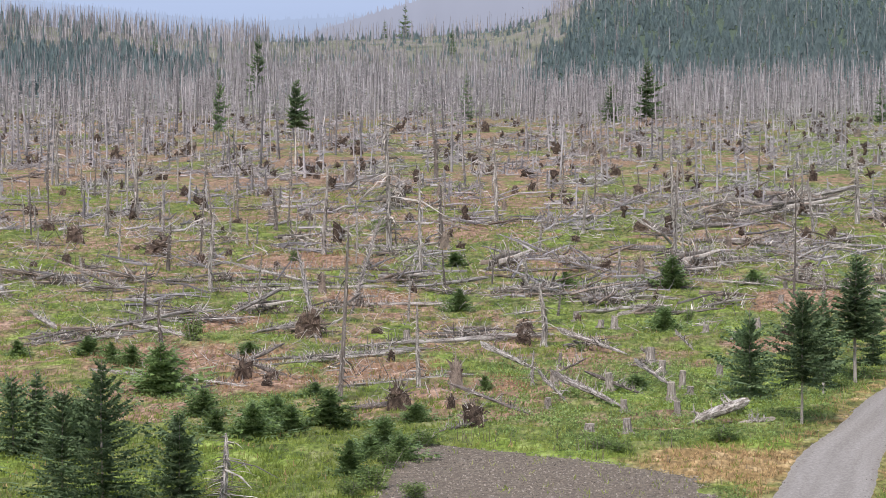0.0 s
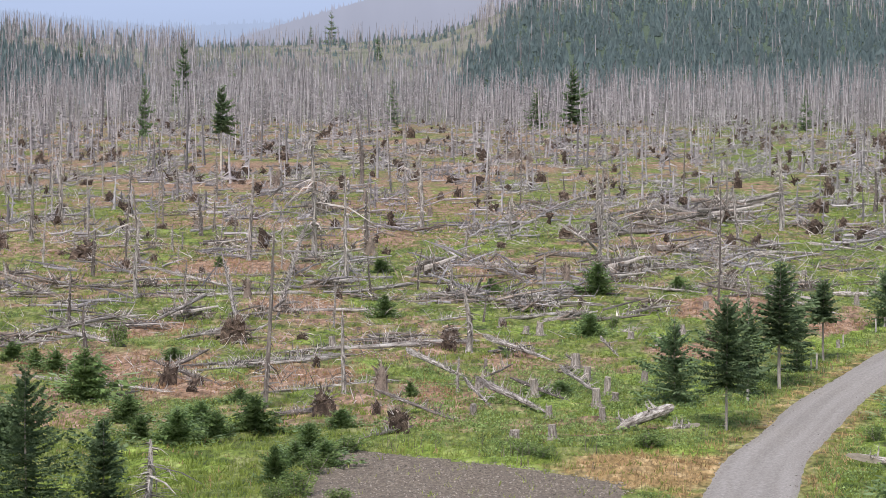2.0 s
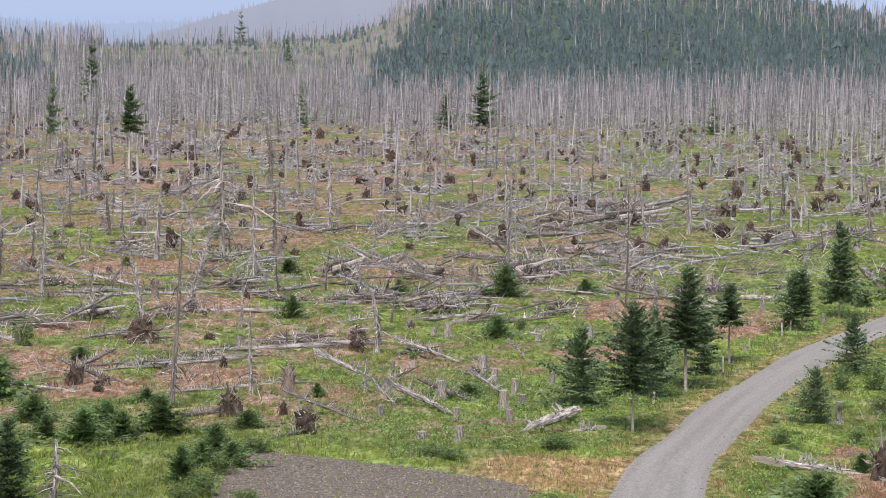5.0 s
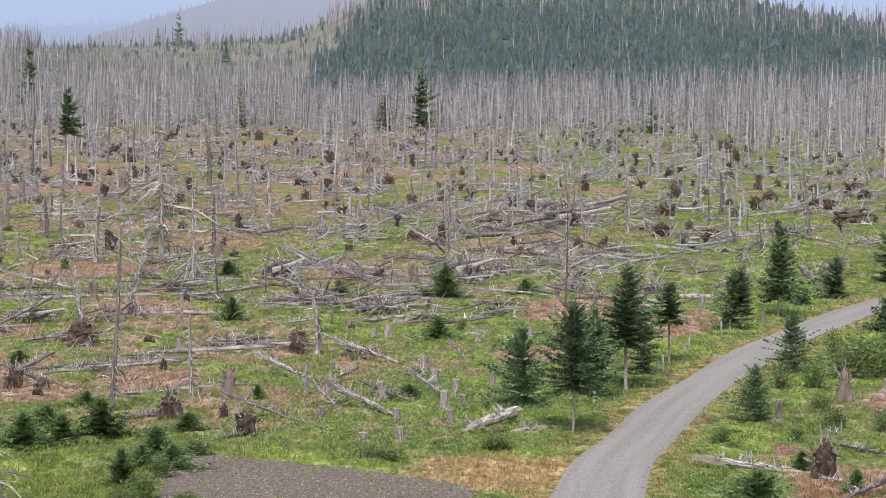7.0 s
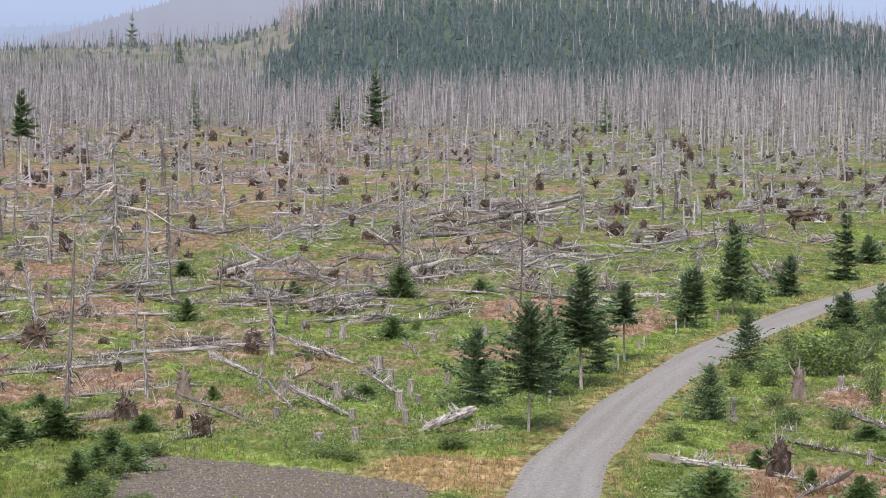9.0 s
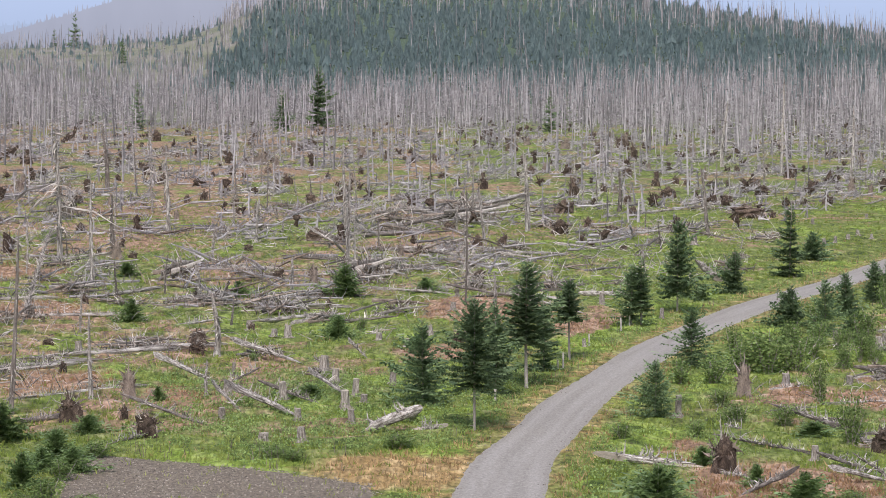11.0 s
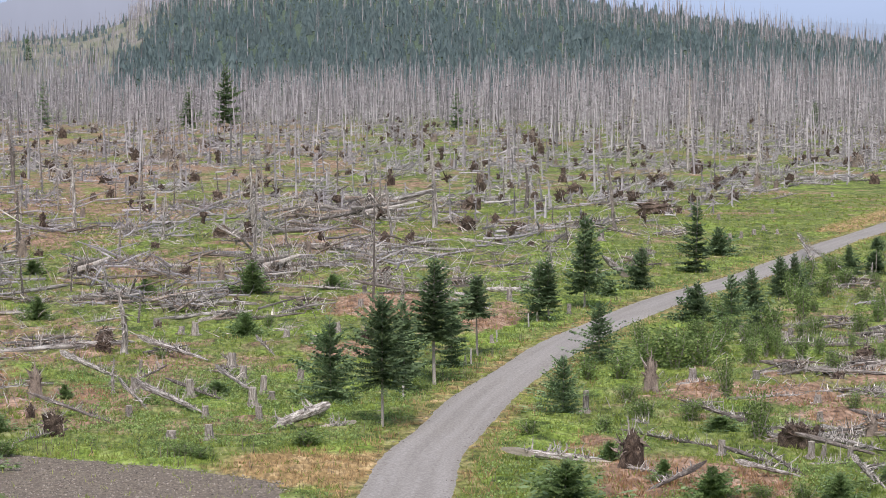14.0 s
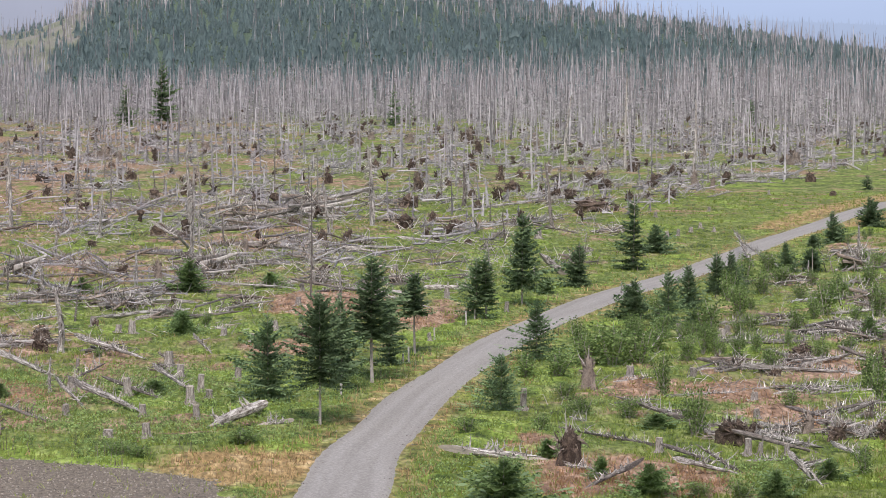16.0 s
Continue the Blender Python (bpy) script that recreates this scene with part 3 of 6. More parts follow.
# -- leafy shrubs --
def shrub_meshes(seed):
    rng = random.Random(seed)
    stems, leaves = Shape(), Shape()
    for i in range(9):
        a, lean = rng.uniform(0, 6.28), rng.uniform(0.1, 0.75)
        top = Vector((math.cos(a) * lean * 0.5, math.sin(a) * lean * 0.5, rng.uniform(0.6, 1.0)))
        foot = Vector((math.cos(a) * 0.05, math.sin(a) * 0.05, -0.03))
        mid = foot.lerp(top, 0.5) + Vector((rng.uniform(-0.06, 0.06), rng.uniform(-0.06, 0.06), 0.06))
        stems.tube([foot, mid, top], [0.02, 0.013, 0.003], 4)
        for k in range(140):
            t = rng.uniform(0.12, 1.04)
            p = (foot.lerp(mid, t * 2) if t < 0.5 else mid.lerp(top, t * 2 - 1)) + Vector((rng.gauss(0, 0.1), rng.gauss(0, 0.1), rng.gauss(0, 0.06)))
            d = Vector((rng.gauss(0, 1), rng.gauss(0, 1), rng.gauss(0.3, 0.6))).normalized()
            s = d.orthogonal().normalized()
            s = Matrix.Rotation(rng.uniform(0, 6.28), 3, d) @ s
            ln, wd = rng.uniform(0.04, 0.075), rng.uniform(0.015, 0.03)
            leaves.quad(p, p + d * ln * 0.5 + s * wd, p + d * ln, p + d * ln * 0.5 - s * wd)
    return stems.mesh("stem", LIVEBARK), leaves.mesh("foliage", LEAF)


SHRUBS = [shrub_meshes(40 + i) for i in range(5)]


def shrub(x, y, height, across):
    stems, leaves = SHRUBS[int(abs(x * 7 + y * 3)) % 5]
    parts = [("stem", stems, ""), ("foliage", leaves, "light green leaves")]
    return thing("shrub", x, y, parts, "leafy green broad-leaved shrub in rough grass", "shrub", "shrubs", (x + y * 2) % 6.28, (across * 1.3, across * 1.3, height * 1.0))


# -- standing dead trees --
def snag_meshes(seed, twigs, gnarly=False):
    """Trunk of a dead tree one metre high, and its dead branches."""
    rng = random.Random(seed)
    trunk, branch = Shape(), Shape()
    b = rng.uniform(-0.015, 0.015)
    zs = [-0.02, 0.03, 0.2, 0.4, 0.6, 0.8, 0.93, 1.0]
    rs = [1.35, 1.05, 0.92, 0.82, 0.7, 0.55, 0.42, 0.22]
    line = [(b * math.sin(z * 4 + seed), b * math.cos(z * 3), z) for z in zs]
    trunk.tube(line, [r * 0.018 for r in rs], 7, rough=0.12, rng=rng)
    for k in range(3):
        a = rng.uniform(0, 6.28)
        trunk.spike(Vector(line[-1]) + Vector((math.cos(a) * 0.003, math.sin(a) * 0.003, -0.01)), (math.cos(a) * 0.1, math.sin(a) * 0.1, 1), rng.uniform(0.01, 0.04), 0.003)
    for k in range(twigs):
        z = rng.uniform(0.10, 0.97)
        a = rng.uniform(0, 6.28)
        c = Vector((b * math.sin(z * 4 + seed), b * math.cos(z * 3), z))
        short = 1.0 if rng.random() < 0.55 else 0.4
        ln = (0.15 * (1.15 - z) + 0.03) * rng.uniform(0.4, 1.2) * short * (1.5 if gnarly else 1)
        branch.spike(c, (math.cos(a), math.sin(a), rng.uniform(-0.75, 0.15)), ln, rng.uniform(0.0035, 0.0075), sag=rng.uniform(0, 0.6))
    if gnarly:
        for k in range(3):
            a, z = rng.uniform(0, 6.28), rng.uniform(0.35, 0.7)
            p = Vector((0, 0, z))
            d = Vector((math.cos(a), math.sin(a), -0.2))
            q = p + d * 0.22
            branch.tube([p, q, q + Vector((d.x * 0.15, d.y * 0.15, -0.12))], [0.01, 0.007, 0.002], 4)
            for j in range(6):
                branch.spike(p.lerp(q, rng.random()), (rng.gauss(0, 1), rng.gauss(0, 1), -0.6), rng.uniform(0.06, 0.18), 0.004, sag=0.3)
    return trunk, branch


SNAGS = {}


def dead_tree(x, y, height, thick, dark=False, gnarly=False, lean=None, twigs=None, variant=None):
    variant = int(abs(x * 11 + y * 5)) % 6 if variant is None else variant
    twigs = (130 if gnarly else 75) if twigs is None else twigs
    key = (variant, dark, gnarly, twigs)
    if key not in SNAGS:
        t, b = snag_meshes(300 + variant, twigs, gnarly)
        SNAGS[key] = (t.mesh("trunk", SNAGDARK if dark else SNAGWOOD), b.mesh("branch_cluster", TWIG))
    trunk, branch = SNAGS[key]
    wide = max(thick / 0.036, height * 0.45)
    wide = min(wide, height * 3.2)
    tilt = ((x * 7.3 + y) % 6.0 - 3.0, ((x * 3.1 + y * 2) % 7.0 - 3.5) * (1.6 if height < 5 else 1.0)) if lean is None else (0, lean)
    what = ("dark-barked dead spruce trunk standing" if dark else "weathered grey dead spruce trunk standing") + (" with gnarled hanging branches" if gnarly else " with short broken branches")
    return thing("dead_tree", x, y, [("trunk", trunk, ""), ("branch_cluster", branch, "thin grey dead twigs")], what, "dead tree", "standing dead trees", (x * 5 + y) % 6.28 if lean is None else 0.0, (wide, wide, height), tilt)


# -- uprooted root plates --
def branch_mesh(seed):
    """One dead branch a metre long along +z, crooked and forked."""
    rng = random.Random(seed)
    s = Shape()
    kink = (rng.uniform(-0.15, 0.15), rng.uniform(-0.15, 0.15))
    s.tube([(0, 0, -0.05), (kink[0], kink[1], 0.5), (kink[0] * 0.3 + 0.1, kink[1] * 0.5, 1.0)], [0.035, 0.024, 0.006], 5, rng=rng, rough=0.15)
    for k in range(4):
        t = rng.uniform(0.25, 0.85)
        s.spike((kink[0] * t * 1.6, kink[1] * t * 1.6, t), (rng.gauss(0, 1), rng.gauss(0, 1), 0.7), rng.uniform(0.15, 0.4), 0.012)
    return s.mesh("branch", TWIG)


BRANCHES = [branch_mesh(60 + i) for i in range(6)]


def limb(name, parent, at, direction, length, k, fat=1.0):
    """One branch or root as a part of its own."""
    o = new(name, BRANCHES[k % 6])
    o.parent = parent
    turn = Vector(direction).to_track_quat("Z", "X").to_matrix().to_4x4()
    o.matrix_basis = Matrix.Translation(at) @ turn @ Matrix.Diagonal((length * fat, length * fat, length, 1))
    return o


def plate_shapes(seed, tall=False):
    """A torn-up root plate one metre across, facing along +x, on the ground: a ragged wall of soil bristling with roots."""
    rng = random.Random(seed)
    soil, roots = Shape(), Shape()
    n = 14
    depth, slim = (0.2, 0.62) if tall else (0.15, 1.0)
    ridge = [rng.choice([rng.uniform(0.4, 0.7), rng.uniform(0.7, 1.0), rng.uniform(0.8, 1.2)]) for k in range(n)]
    layers = ((0.45, 0.95), (0.8, 0.75), (1.0, 0.1), (0.75, -0.7), (0.4, -1.0))
    soil.v.append((depth, 0, 0.36))
    for f, off in layers:
        for k in range(n):
            a = 2 * math.pi * k / n
            low = math.sin(a) < -0.3
            r = 0.45 * f * (1.0 if low else ridge[k]) * rng.uniform(0.8, 1.15)
            z = 0.36 + math.sin(a) * r * 1.1
            soil.v.append((depth * off + rng.uniform(-0.07, 0.07), math.cos(a) * r * (1.15 if low else 1.0) * slim * (max(0.45, 1.25 - 0.9 * z) if tall else 1.0), -0.08 if low and f > 0.7 else max(-0.08, z)))
    soil.v.append((-depth, 0, 0.36))
    for k in range(n):
        m = (k + 1) % n
        soil.face((0, 1 + k, 1 + m))
        for i in range(len(layers) - 1):
            soil.face((1 + i * n + k, 1 + (i + 1) * n + k, 1 + (i + 1) * n + m, 1 + i * n + m))
        soil.face((1 + 4 * n + k, 1 + 5 * n, 1 + 4 * n + m))
    for k in range(64):
        a = rng.uniform(-0.25, 3.4)
        r = rng.uniform(0.1, 0.42)
        p = Vector((rng.uniform(-depth, depth), math.cos(a) * r * slim, 0.34 + math.sin(a) * r))
        thick = k < 26
        d = Vector((rng.gauss(0, 0.5 if thick else 0.9), math.cos(a) * slim + rng.gauss(0, 0.5), math.sin(a) * 0.8 + rng.gauss(0, 0.55)))
        roots.spike(p, d, rng.uniform(0.12, 0.36) if thick else rng.uniform(0.08, 0.28), rng.uniform(0.022, 0.045) if thick else rng.uniform(0.01, 0.02), sag=rng.uniform(-0.35, 0.6))
    return soil, roots


def plate_pair(seed, tall=False):
    s, r = plate_shapes(seed, tall)
    return s.mesh("soil", ROOTSHADE if tall else SOIL), r.mesh("root_tangle", ROOTSHADE)


PLATES = [plate_pair(500 + i) for i in range(6)]
TALLPLATES = [plate_pair(520 + i, True) for i in range(4)]


def root_plate(x, y, height, across, tall=False, turn=None):
    k = int(abs(x * 9 + y * 4))
    soil, roots = TALLPLATES[k % 4] if tall else PLATES[k % 6]
    parts = [("soil", soil, "dark clotted soil" if not tall else "splintered wood"), ("root_tangle", roots, "bare tangled roots")]
    text = "splintered upright rootstock of a toppled spruce" if tall else "torn-up root plate with dark soil and bare roots"
    turn = (-1.57 + math.sin(k * 1.7) * 0.7) if turn is None else turn
    whole = thing("root_plate", x, y, parts, text, "root plate", "root plates", turn, (across * 1.0, across * (1.7 if tall else 1.3), height * 1.35))
    lr = random.Random(k)
    for j in range((2 if tall else 6) if y < 300 else 0):
        a = lr.uniform(0.1, 3.04)
        limb("root", whole, (lr.uniform(-0.1, 0.2), math.cos(a) * 0.25, 0.4 + math.sin(a) * 0.25), (lr.uniform(-0.3, 0.6), math.cos(a), math.sin(a)), lr.uniform(0.25, 0.5), j + k)
    return whole


# -- fallen trees --
def log_shapes(seed, cut=False):
    """A fallen trunk one metre long along +x with stubs of branches; thickness one metre before scaling."""
    rng = random.Random(seed)
    trunk = Shape()
    n = 9
    bow = rng.uniform(-0.25, 0.25)
    line = [(i / n, bow * math.sin(math.pi * i / n), 0.46 + 0.12 * math.sin(i * 1.3 + seed) * (i / n)) for i in range(n + 1)]
    end = 0.85 if cut else 0.38
    trunk.tube(line, [0.5 * (1 + (end - 1) * i / n) * rng.uniform(0.92, 1.08) for i in range(n + 1)], 9, cap_slot=1 if cut else 0, rough=0.05, rng=rng)
    return trunk, line


LOGS = {}


def log_stubs(seed, length, thick, cut):
    """Branch stubs in metres: stiff, crooked, mostly upward."""
    rng = random.Random(seed)
    b = Shape()
    for k in range(int(length * (5 if cut else 8))):
        x = rng.uniform(0.08, 0.98) * length
        a = rng.choice([rng.gauss(1.57, 0.35), rng.gauss(1.57, 0.8), rng.uniform(0, 3.14)])
        r = thick * 0.3 * (1 - 0.5 * x / length)
        d = Vector((rng.uniform(-0.2, 0.5), math.cos(a), math.sin(a)))
        ln = rng.uniform(0.15, 0.42) if cut or rng.random() < 0.82 else rng.uniform(0.42, 1.0)
        b.spike((x, math.cos(a) * r, thick * 0.45 + math.sin(a) * r), d, ln, rng.uniform(0.022, 0.045) * (1.2 if cut else 1), sag=rng.uniform(-0.3, 0.35))
    return b


def fallen_tree(ax, ay, bx, by, thick, root=0.0, cut=False, lift=0.0, lift_thick=0.0, over=0.0):
    """A trunk from its thick end (ax, ay) to its thin end; lift raises the thin end, over the whole trunk."""
    length = math.hypot(bx - ax, by - ay)
    k = int(abs(ax * 9 + ay * 5 + bx * 3))
    key = (k % 6, cut)
    if key not in LOGS:
        LOGS[key] = log_shapes(700 + k % 6, cut)[0].mesh("trunk", LOGWOOD if cut or k % 3 else LOGDARK, CUTWOOD)
    thick = max(0.2, thick)
    skey = ("stub", k % 5, round(length / 3), round(thick * 5), cut)
    if skey not in LOGS:
        LOGS[skey] = log_stubs(800 + k % 5, max(1.5, round(length / 3) * 3), round(thick * 5) / 5 + 0.05, cut).mesh("branch_cluster", TWIG)
    za, zb = land(ax, ay) + over + lift_thick, land(bx, by) + over + lift
    top = new("fallen_tree")
    top.empty_display_size = 0.3
    slope = math.atan2(zb - za, length)
    top.matrix_basis = Matrix.Translation((ax, ay, za - 0.06)) @ pose(0, 0, 0, 0, -math.degrees(slope), math.degrees(math.atan2(by - ay, bx - ax)))
    o = new("trunk", LOGS[key])
    o.parent = top
    o.matrix_basis = Matrix.Diagonal((length, thick, thick, 1))
    s = new("branch_cluster", LOGS[skey])
    s.parent = top
    s["label"], s["kind"] = "stiff bleached branch stubs", "stuff"
    s.matrix_basis = Matrix.Diagonal((length / max(1.5, round(length / 3) * 3), 1, 1, 1))
    if root:
        soil, roots = PLATES[k % 6]
        plate = new("root_plate", soil)
        plate.parent = top
        plate["label"] = "dark soil clinging to the roots"
        plate.matrix_basis = Matrix.Translation((-0.1, 0, -0.15)) @ Matrix.Diagonal((root, root * 1.1, root, 1))
        tangle = new("root_tangle", roots)
        tangle.parent = plate
        tangle["label"], tangle["kind"] = "bare tangled roots", "stuff"
    lr = random.Random(k)
    for j in range(5 if ay < 270 and not cut else 0):
        t = lr.uniform(0.15, 0.95)
        limb("branch", top, (length * t, 0, thick * 0.5), (lr.uniform(-0.3, 0.8), lr.gauss(0, 0.9), lr.uniform(0.1, 0.9)), lr.uniform(0.35, 1.0), j + k)
    for j in range(int(length * 3.5) if cut else 0):
        a = lr.gauss(0.0, 0.8)
        limb("branch", top, (length * lr.uniform(0.08, 0.95), math.sin(a) * thick * 0.35, thick * 0.5 + math.cos(a) * thick * 0.3), (lr.uniform(-0.1, 0.6), math.sin(a), math.cos(a)), lr.uniform(0.4, 0.75), j + k, 2.6)
    if cut:
        text = "sawn grey log with stiff branch stubs lying in grass"
    elif root:
        text = "uprooted grey spruce trunk lying with its root plate raised"
    elif lift:
        text = "bleached spruce trunk leaning over fallen timber"
    else:
        text = "weathered grey fallen spruce trunk with broken branches"
    return tagged(top, text, "fallen tree", "fallen trees")


# -- heaps of branches --
def heap_mesh(seed):
    """A heap of thin trunks and dead branches about two metres across and one high; low sticks coloured dark as shade.
    """
    rng = random.Random(seed)
    s = Shape()
    for k in range(6):
        b, h, r = rng.gauss(0, 0.45), rng.uniform(0.05, 0.5), rng.uniform(0.05, 0.085)
        c = Vector((rng.gauss(0, 0.4), rng.gauss(0, 0.35), h))
        d = Vector((math.cos(b), math.sin(b), rng.gauss(0, 0.2))) * rng.uniform(0.6, 1.2)
        s.tube([c - d, c + Vector((0, 0, rng.uniform(-0.05, 0.08))), c + d], [r, r * 0.8, r * 0.4], 6, slot=1 if k % 3 == 0 else 0, rough=0.1, rng=rng)
    for k in range(66):
        a, r = rng.uniform(0, 6.28), abs(rng.gauss(0, 0.55))
        h = max(0.0, 0.55 - 0.5 * r) * rng.random()
        b = rng.gauss(0, 0.8)
        d = Vector((math.cos(b) * rng.choice([-1, 1]), math.sin(b) * 0.6, rng.choice([0.0, 0.4, 0.9, 1.6, 2.4])))
        p = Vector((math.cos(a) * r * 1.4, math.sin(a) * r, h))
        # the lower a stick, the likelier its dark colour: shade painted into the heap
        s.spike(p, d, rng.uniform(0.3, 0.85), rng.uniform(0.016, 0.034), slot=1 if rng.random() < 0.65 - h else 0, sag=rng.uniform(-0.2, 0.6))
    return s.mesh("brush_heap", TWIG, ROOTSHADE)


HEAPS = [heap_mesh(1200 + i) for i in range(6)]


def brush_heap(x, y, height, across):
    k = int(abs(x * 7 + y * 13))
    o = new("brush_heap", HEAPS[k % 6])
    o.matrix_basis = Matrix.Translation((x, y, land(x, y) - 0.03)) @ pose(0, 0, 0, 0, 0, (k * 37) % 50 - 25) @ Matrix.Diagonal((across / 2.6, across / 2.6, height, 1))
    o["kind"] = "stuff"
    return tagged(o, "heap of bleached grey dead branches, low sticks darkened as shade", "brush heap", "brush heaps")


# -- stumps --
def stump_mesh(seed):
    rng = random.Random(seed)
    s = Shape()
    s.tube([(0, 0, -0.05), (0, 0, 0.04), (0, 0, 0.25), (0.02, 0, 0.7), (0.03, 0.01, 1.0)], [0.72, 0.6, 0.47, 0.42, 0.38], 13, cap_slot=1, rough=0.18, rng=rng)
    r = Shape()
    for k in range(6):
        a = k * 1.05 + rng.uniform(-0.3, 0.3)
        r.spike((math.cos(a) * 0.45, math.sin(a) * 0.45, 0.10), (math.cos(a), math.sin(a), -0.12), rng.uniform(0.4, 0.8), 0.13)
    t = Shape()
    if seed % 2:
        for k in range(5):
            a = rng.uniform(0, 6.28)
            t.spike((math.cos(a) * 0.36, math.sin(a) * 0.36, 0.95), (rng.uniform(-0.1, 0.1), rng.uniform(-0.1, 0.1), 1), rng.uniform(0.1, 0.4), 0.1)
    return s.mesh("bole", STUMPWOOD, CUTWOOD), r.mesh("root_flare", STUMPWOOD), t.mesh("splinters", CUTWOOD) if seed % 2 else None


STUMPS = [stump_mesh(900 + i) for i in range(6)]


def stump(x, y, height, across):
    s, r, t = STUMPS[int(abs(x * 17 + y * 3)) % 6]
    parts = [("bole", s, "grey bark with a pale sawn top"), ("root_flare", r, "")] + ([("splinters", t, "pale splinters")] if t else [])
    return thing("tree_stump", x, y, parts, "tall weathered grey tree stump with sawn top" if height > 0.7 else "short weathered grey tree stump in grass", "tree stump", "tree stumps", (x * 3 + y) % 6.28, (across, across, height), tilt=((x * 31) % 9 - 4.5, (y * 17) % 9 - 4.5))


def post_mesh():
    s = Shape()
    s.tube([(0, 0, -0.1), (0, 0, 0.5), (0, 0, 0.96), (0, 0, 1.0)], [0.055, 0.052, 0.05, 0.03], 8)
    return s.mesh("post", POSTWOOD)


POST = post_mesh()


def post(x, y, height):
    o = new("fence_post", POST)
    o.matrix_basis = Matrix.Translation((x, y, land(x, y))) @ pose(0, 0, 0, (x * 5) % 5 - 2.5, (y * 3) % 5 - 2.5, 0) @ Matrix.Diagonal((1.2, 1.2, height, 1))
    return tagged(o, "grey wooden post standing in the road verge", "post", "verge posts")


# ---- things whose places are known ----
spruce(3.5, 166.4, 5.2, 2.8)
spruce(6.1, 155.1, 7.5, 2.8, bare=0.34)
spruce(8.1, 171.7, 5.8, 2.1, bare=0.22)
spruce(10.2, 176.2, 8.1, 2.6, bare=0.36)
spruce(11.9, 185.8, 4.7, 2.2)
spruce(14.1, 192.6, 5.7, 1.9, bare=0.5)
spruce(20.5, 215.6, 4.9, 2.2, bare=0.15)
spruce(21.3, 215.5, 5.5, 1.9, bare=0.25)
spruce(25.4, 227.5, 7.7, 2.8, bare=0.22)
spruce(32.4, 245.2, 4.0, 2.1)
spruce(40.4, 266.4, 7.1, 2.5, bare=0.05)
spruce(46.5, 291.9, 3.1, 2.4)
spruce(22.0, 188.2, 4.1, 3.0)
spruce(16.7, 160.8, 3.5, 2.5)
spruce(32.7, 214.7, 3.3, 2.2)
spruce(34.4, 209.0, 4.2, 2.3)
spruce(38.3, 222.9, 3.7, 1.9)
spruce(43.4, 238.4, 3.6, 2.0)
spruce(44.6, 238.3, 3.8, 2.0)
spruce(54.7, 264.4, 3.0, 1.8)
spruce(57.5, 265.6, 2.2, 2.0)
spruce(68.5, 305.9, 3.7, 2.1)
spruce(78.6, 330.7, 3.7, 2.7)
spruce(102.3, 432.4, 2.5, 2.0)
spruce(35.8, 205.7, 1.7, 1.3)
young_spruce(13.1, 125.0, 2.5, 2.5)
young_spruce(19.0, 134.9, 1.1, 0.9)
young_spruce(20.3, 128.6, 1.6, 1.6)
young_spruce(25.9, 126.9, 1.4, 1.3)
young_spruce(29.5, 132.0, 1.1, 1.2)
young_spruce(46.8, 196.7, 1.6, 1.4)
young_spruce(17.2, 142.3, 1.0, 1.1)
young_spruce(28.7, 238.0, 1.4, 1.2)
young_spruce(24.5, 153.1, 0.8, 1.6)
young_spruce(-2.1, 209.5, 1.7, 1.3)
young_spruce(60.8, 265.0, 1.6, 1.4)
spruce(-33.9, 138.6, 4.1, 2.6)
spruce(-32.9, 139.6, 4.3, 2.3)
spruce(-25.7, 121.5, 6.6, 3.7)
spruce(-28.1, 124.0, 5.0, 2.8)
spruce(-22.2, 120.7, 4.4, 2.8)
spruce(-31.0, 141.7, 2.6, 2.3)
young_spruce(-31.2, 164.0, 3.2, 2.6)
young_spruce(-35.8, 178.6, 1.4, 1.3)
young_spruce(-37.4, 179.9, 1.4, 1.2)
young_spruce(-40.1, 184.9, 1.2, 1.4)
young_spruce(-44.4, 182.9, 1.1, 1.1)
young_spruce(-26.9, 153.8, 1.6, 1.7)
young_spruce(-25.0, 147.1, 1.3, 1.2)
young_spruce(-22.7, 144.8, 1.9, 1.9)
young_spruce(-22.4, 151.0, 1.6, 1.7)
young_spruce(-21.0, 147.2, 1.5, 1.5)
young_spruce(-19.3, 150.1, 2.0, 2.2)
young_spruce(-15.5, 141.6, 1.6, 1.5)
young_spruce(-16.0, 131.6, 1.8, 1.3)
young_spruce(-22.0, 164.3, 0.8, 1.2)
young_spruce(-15.7, 137.4, 1.2, 1.3)
young_spruce(-14.2, 136.9, 1.3, 1.4)
shrub(-14.4, 134.0, 1.1, 1.6)
shrub(-14.4, 127.1, 1.2, 1.8)
shrub(-12.2, 124.4, 0.9, 1.5)
shrub(-15.2, 125.0, 0.8, 1.5)
shrub(-13.5, 142.2, 0.9, 2.0)
shrub(-14.9, 142.0, 0.7, 1.7)
young_spruce(-14.9, 151.8, 1.1, 1.4)
young_spruce(-1.9, 207.3, 1.8, 1.5)
young_spruce(-18.2, 222.3, 1.9, 1.6)
young_spruce(-29.5, 186.5, 0.9, 1.3)
young_spruce(-1.6, 245.4, 3.1, 2.3)
young_spruce(5.3, 248.5, 1.4, 1.8)
young_spruce(-22.6, 268.8, 1.4, 1.9)
young_spruce(-11.0, 246.7, 1.5, 1.5)
young_spruce(-39.0, 275.1, 1.0, 0.9)
young_spruce(-12.3, 168.1, 0.9, 0.7)
young_spruce(-3.2, 169.8, 0.8, 1.6)
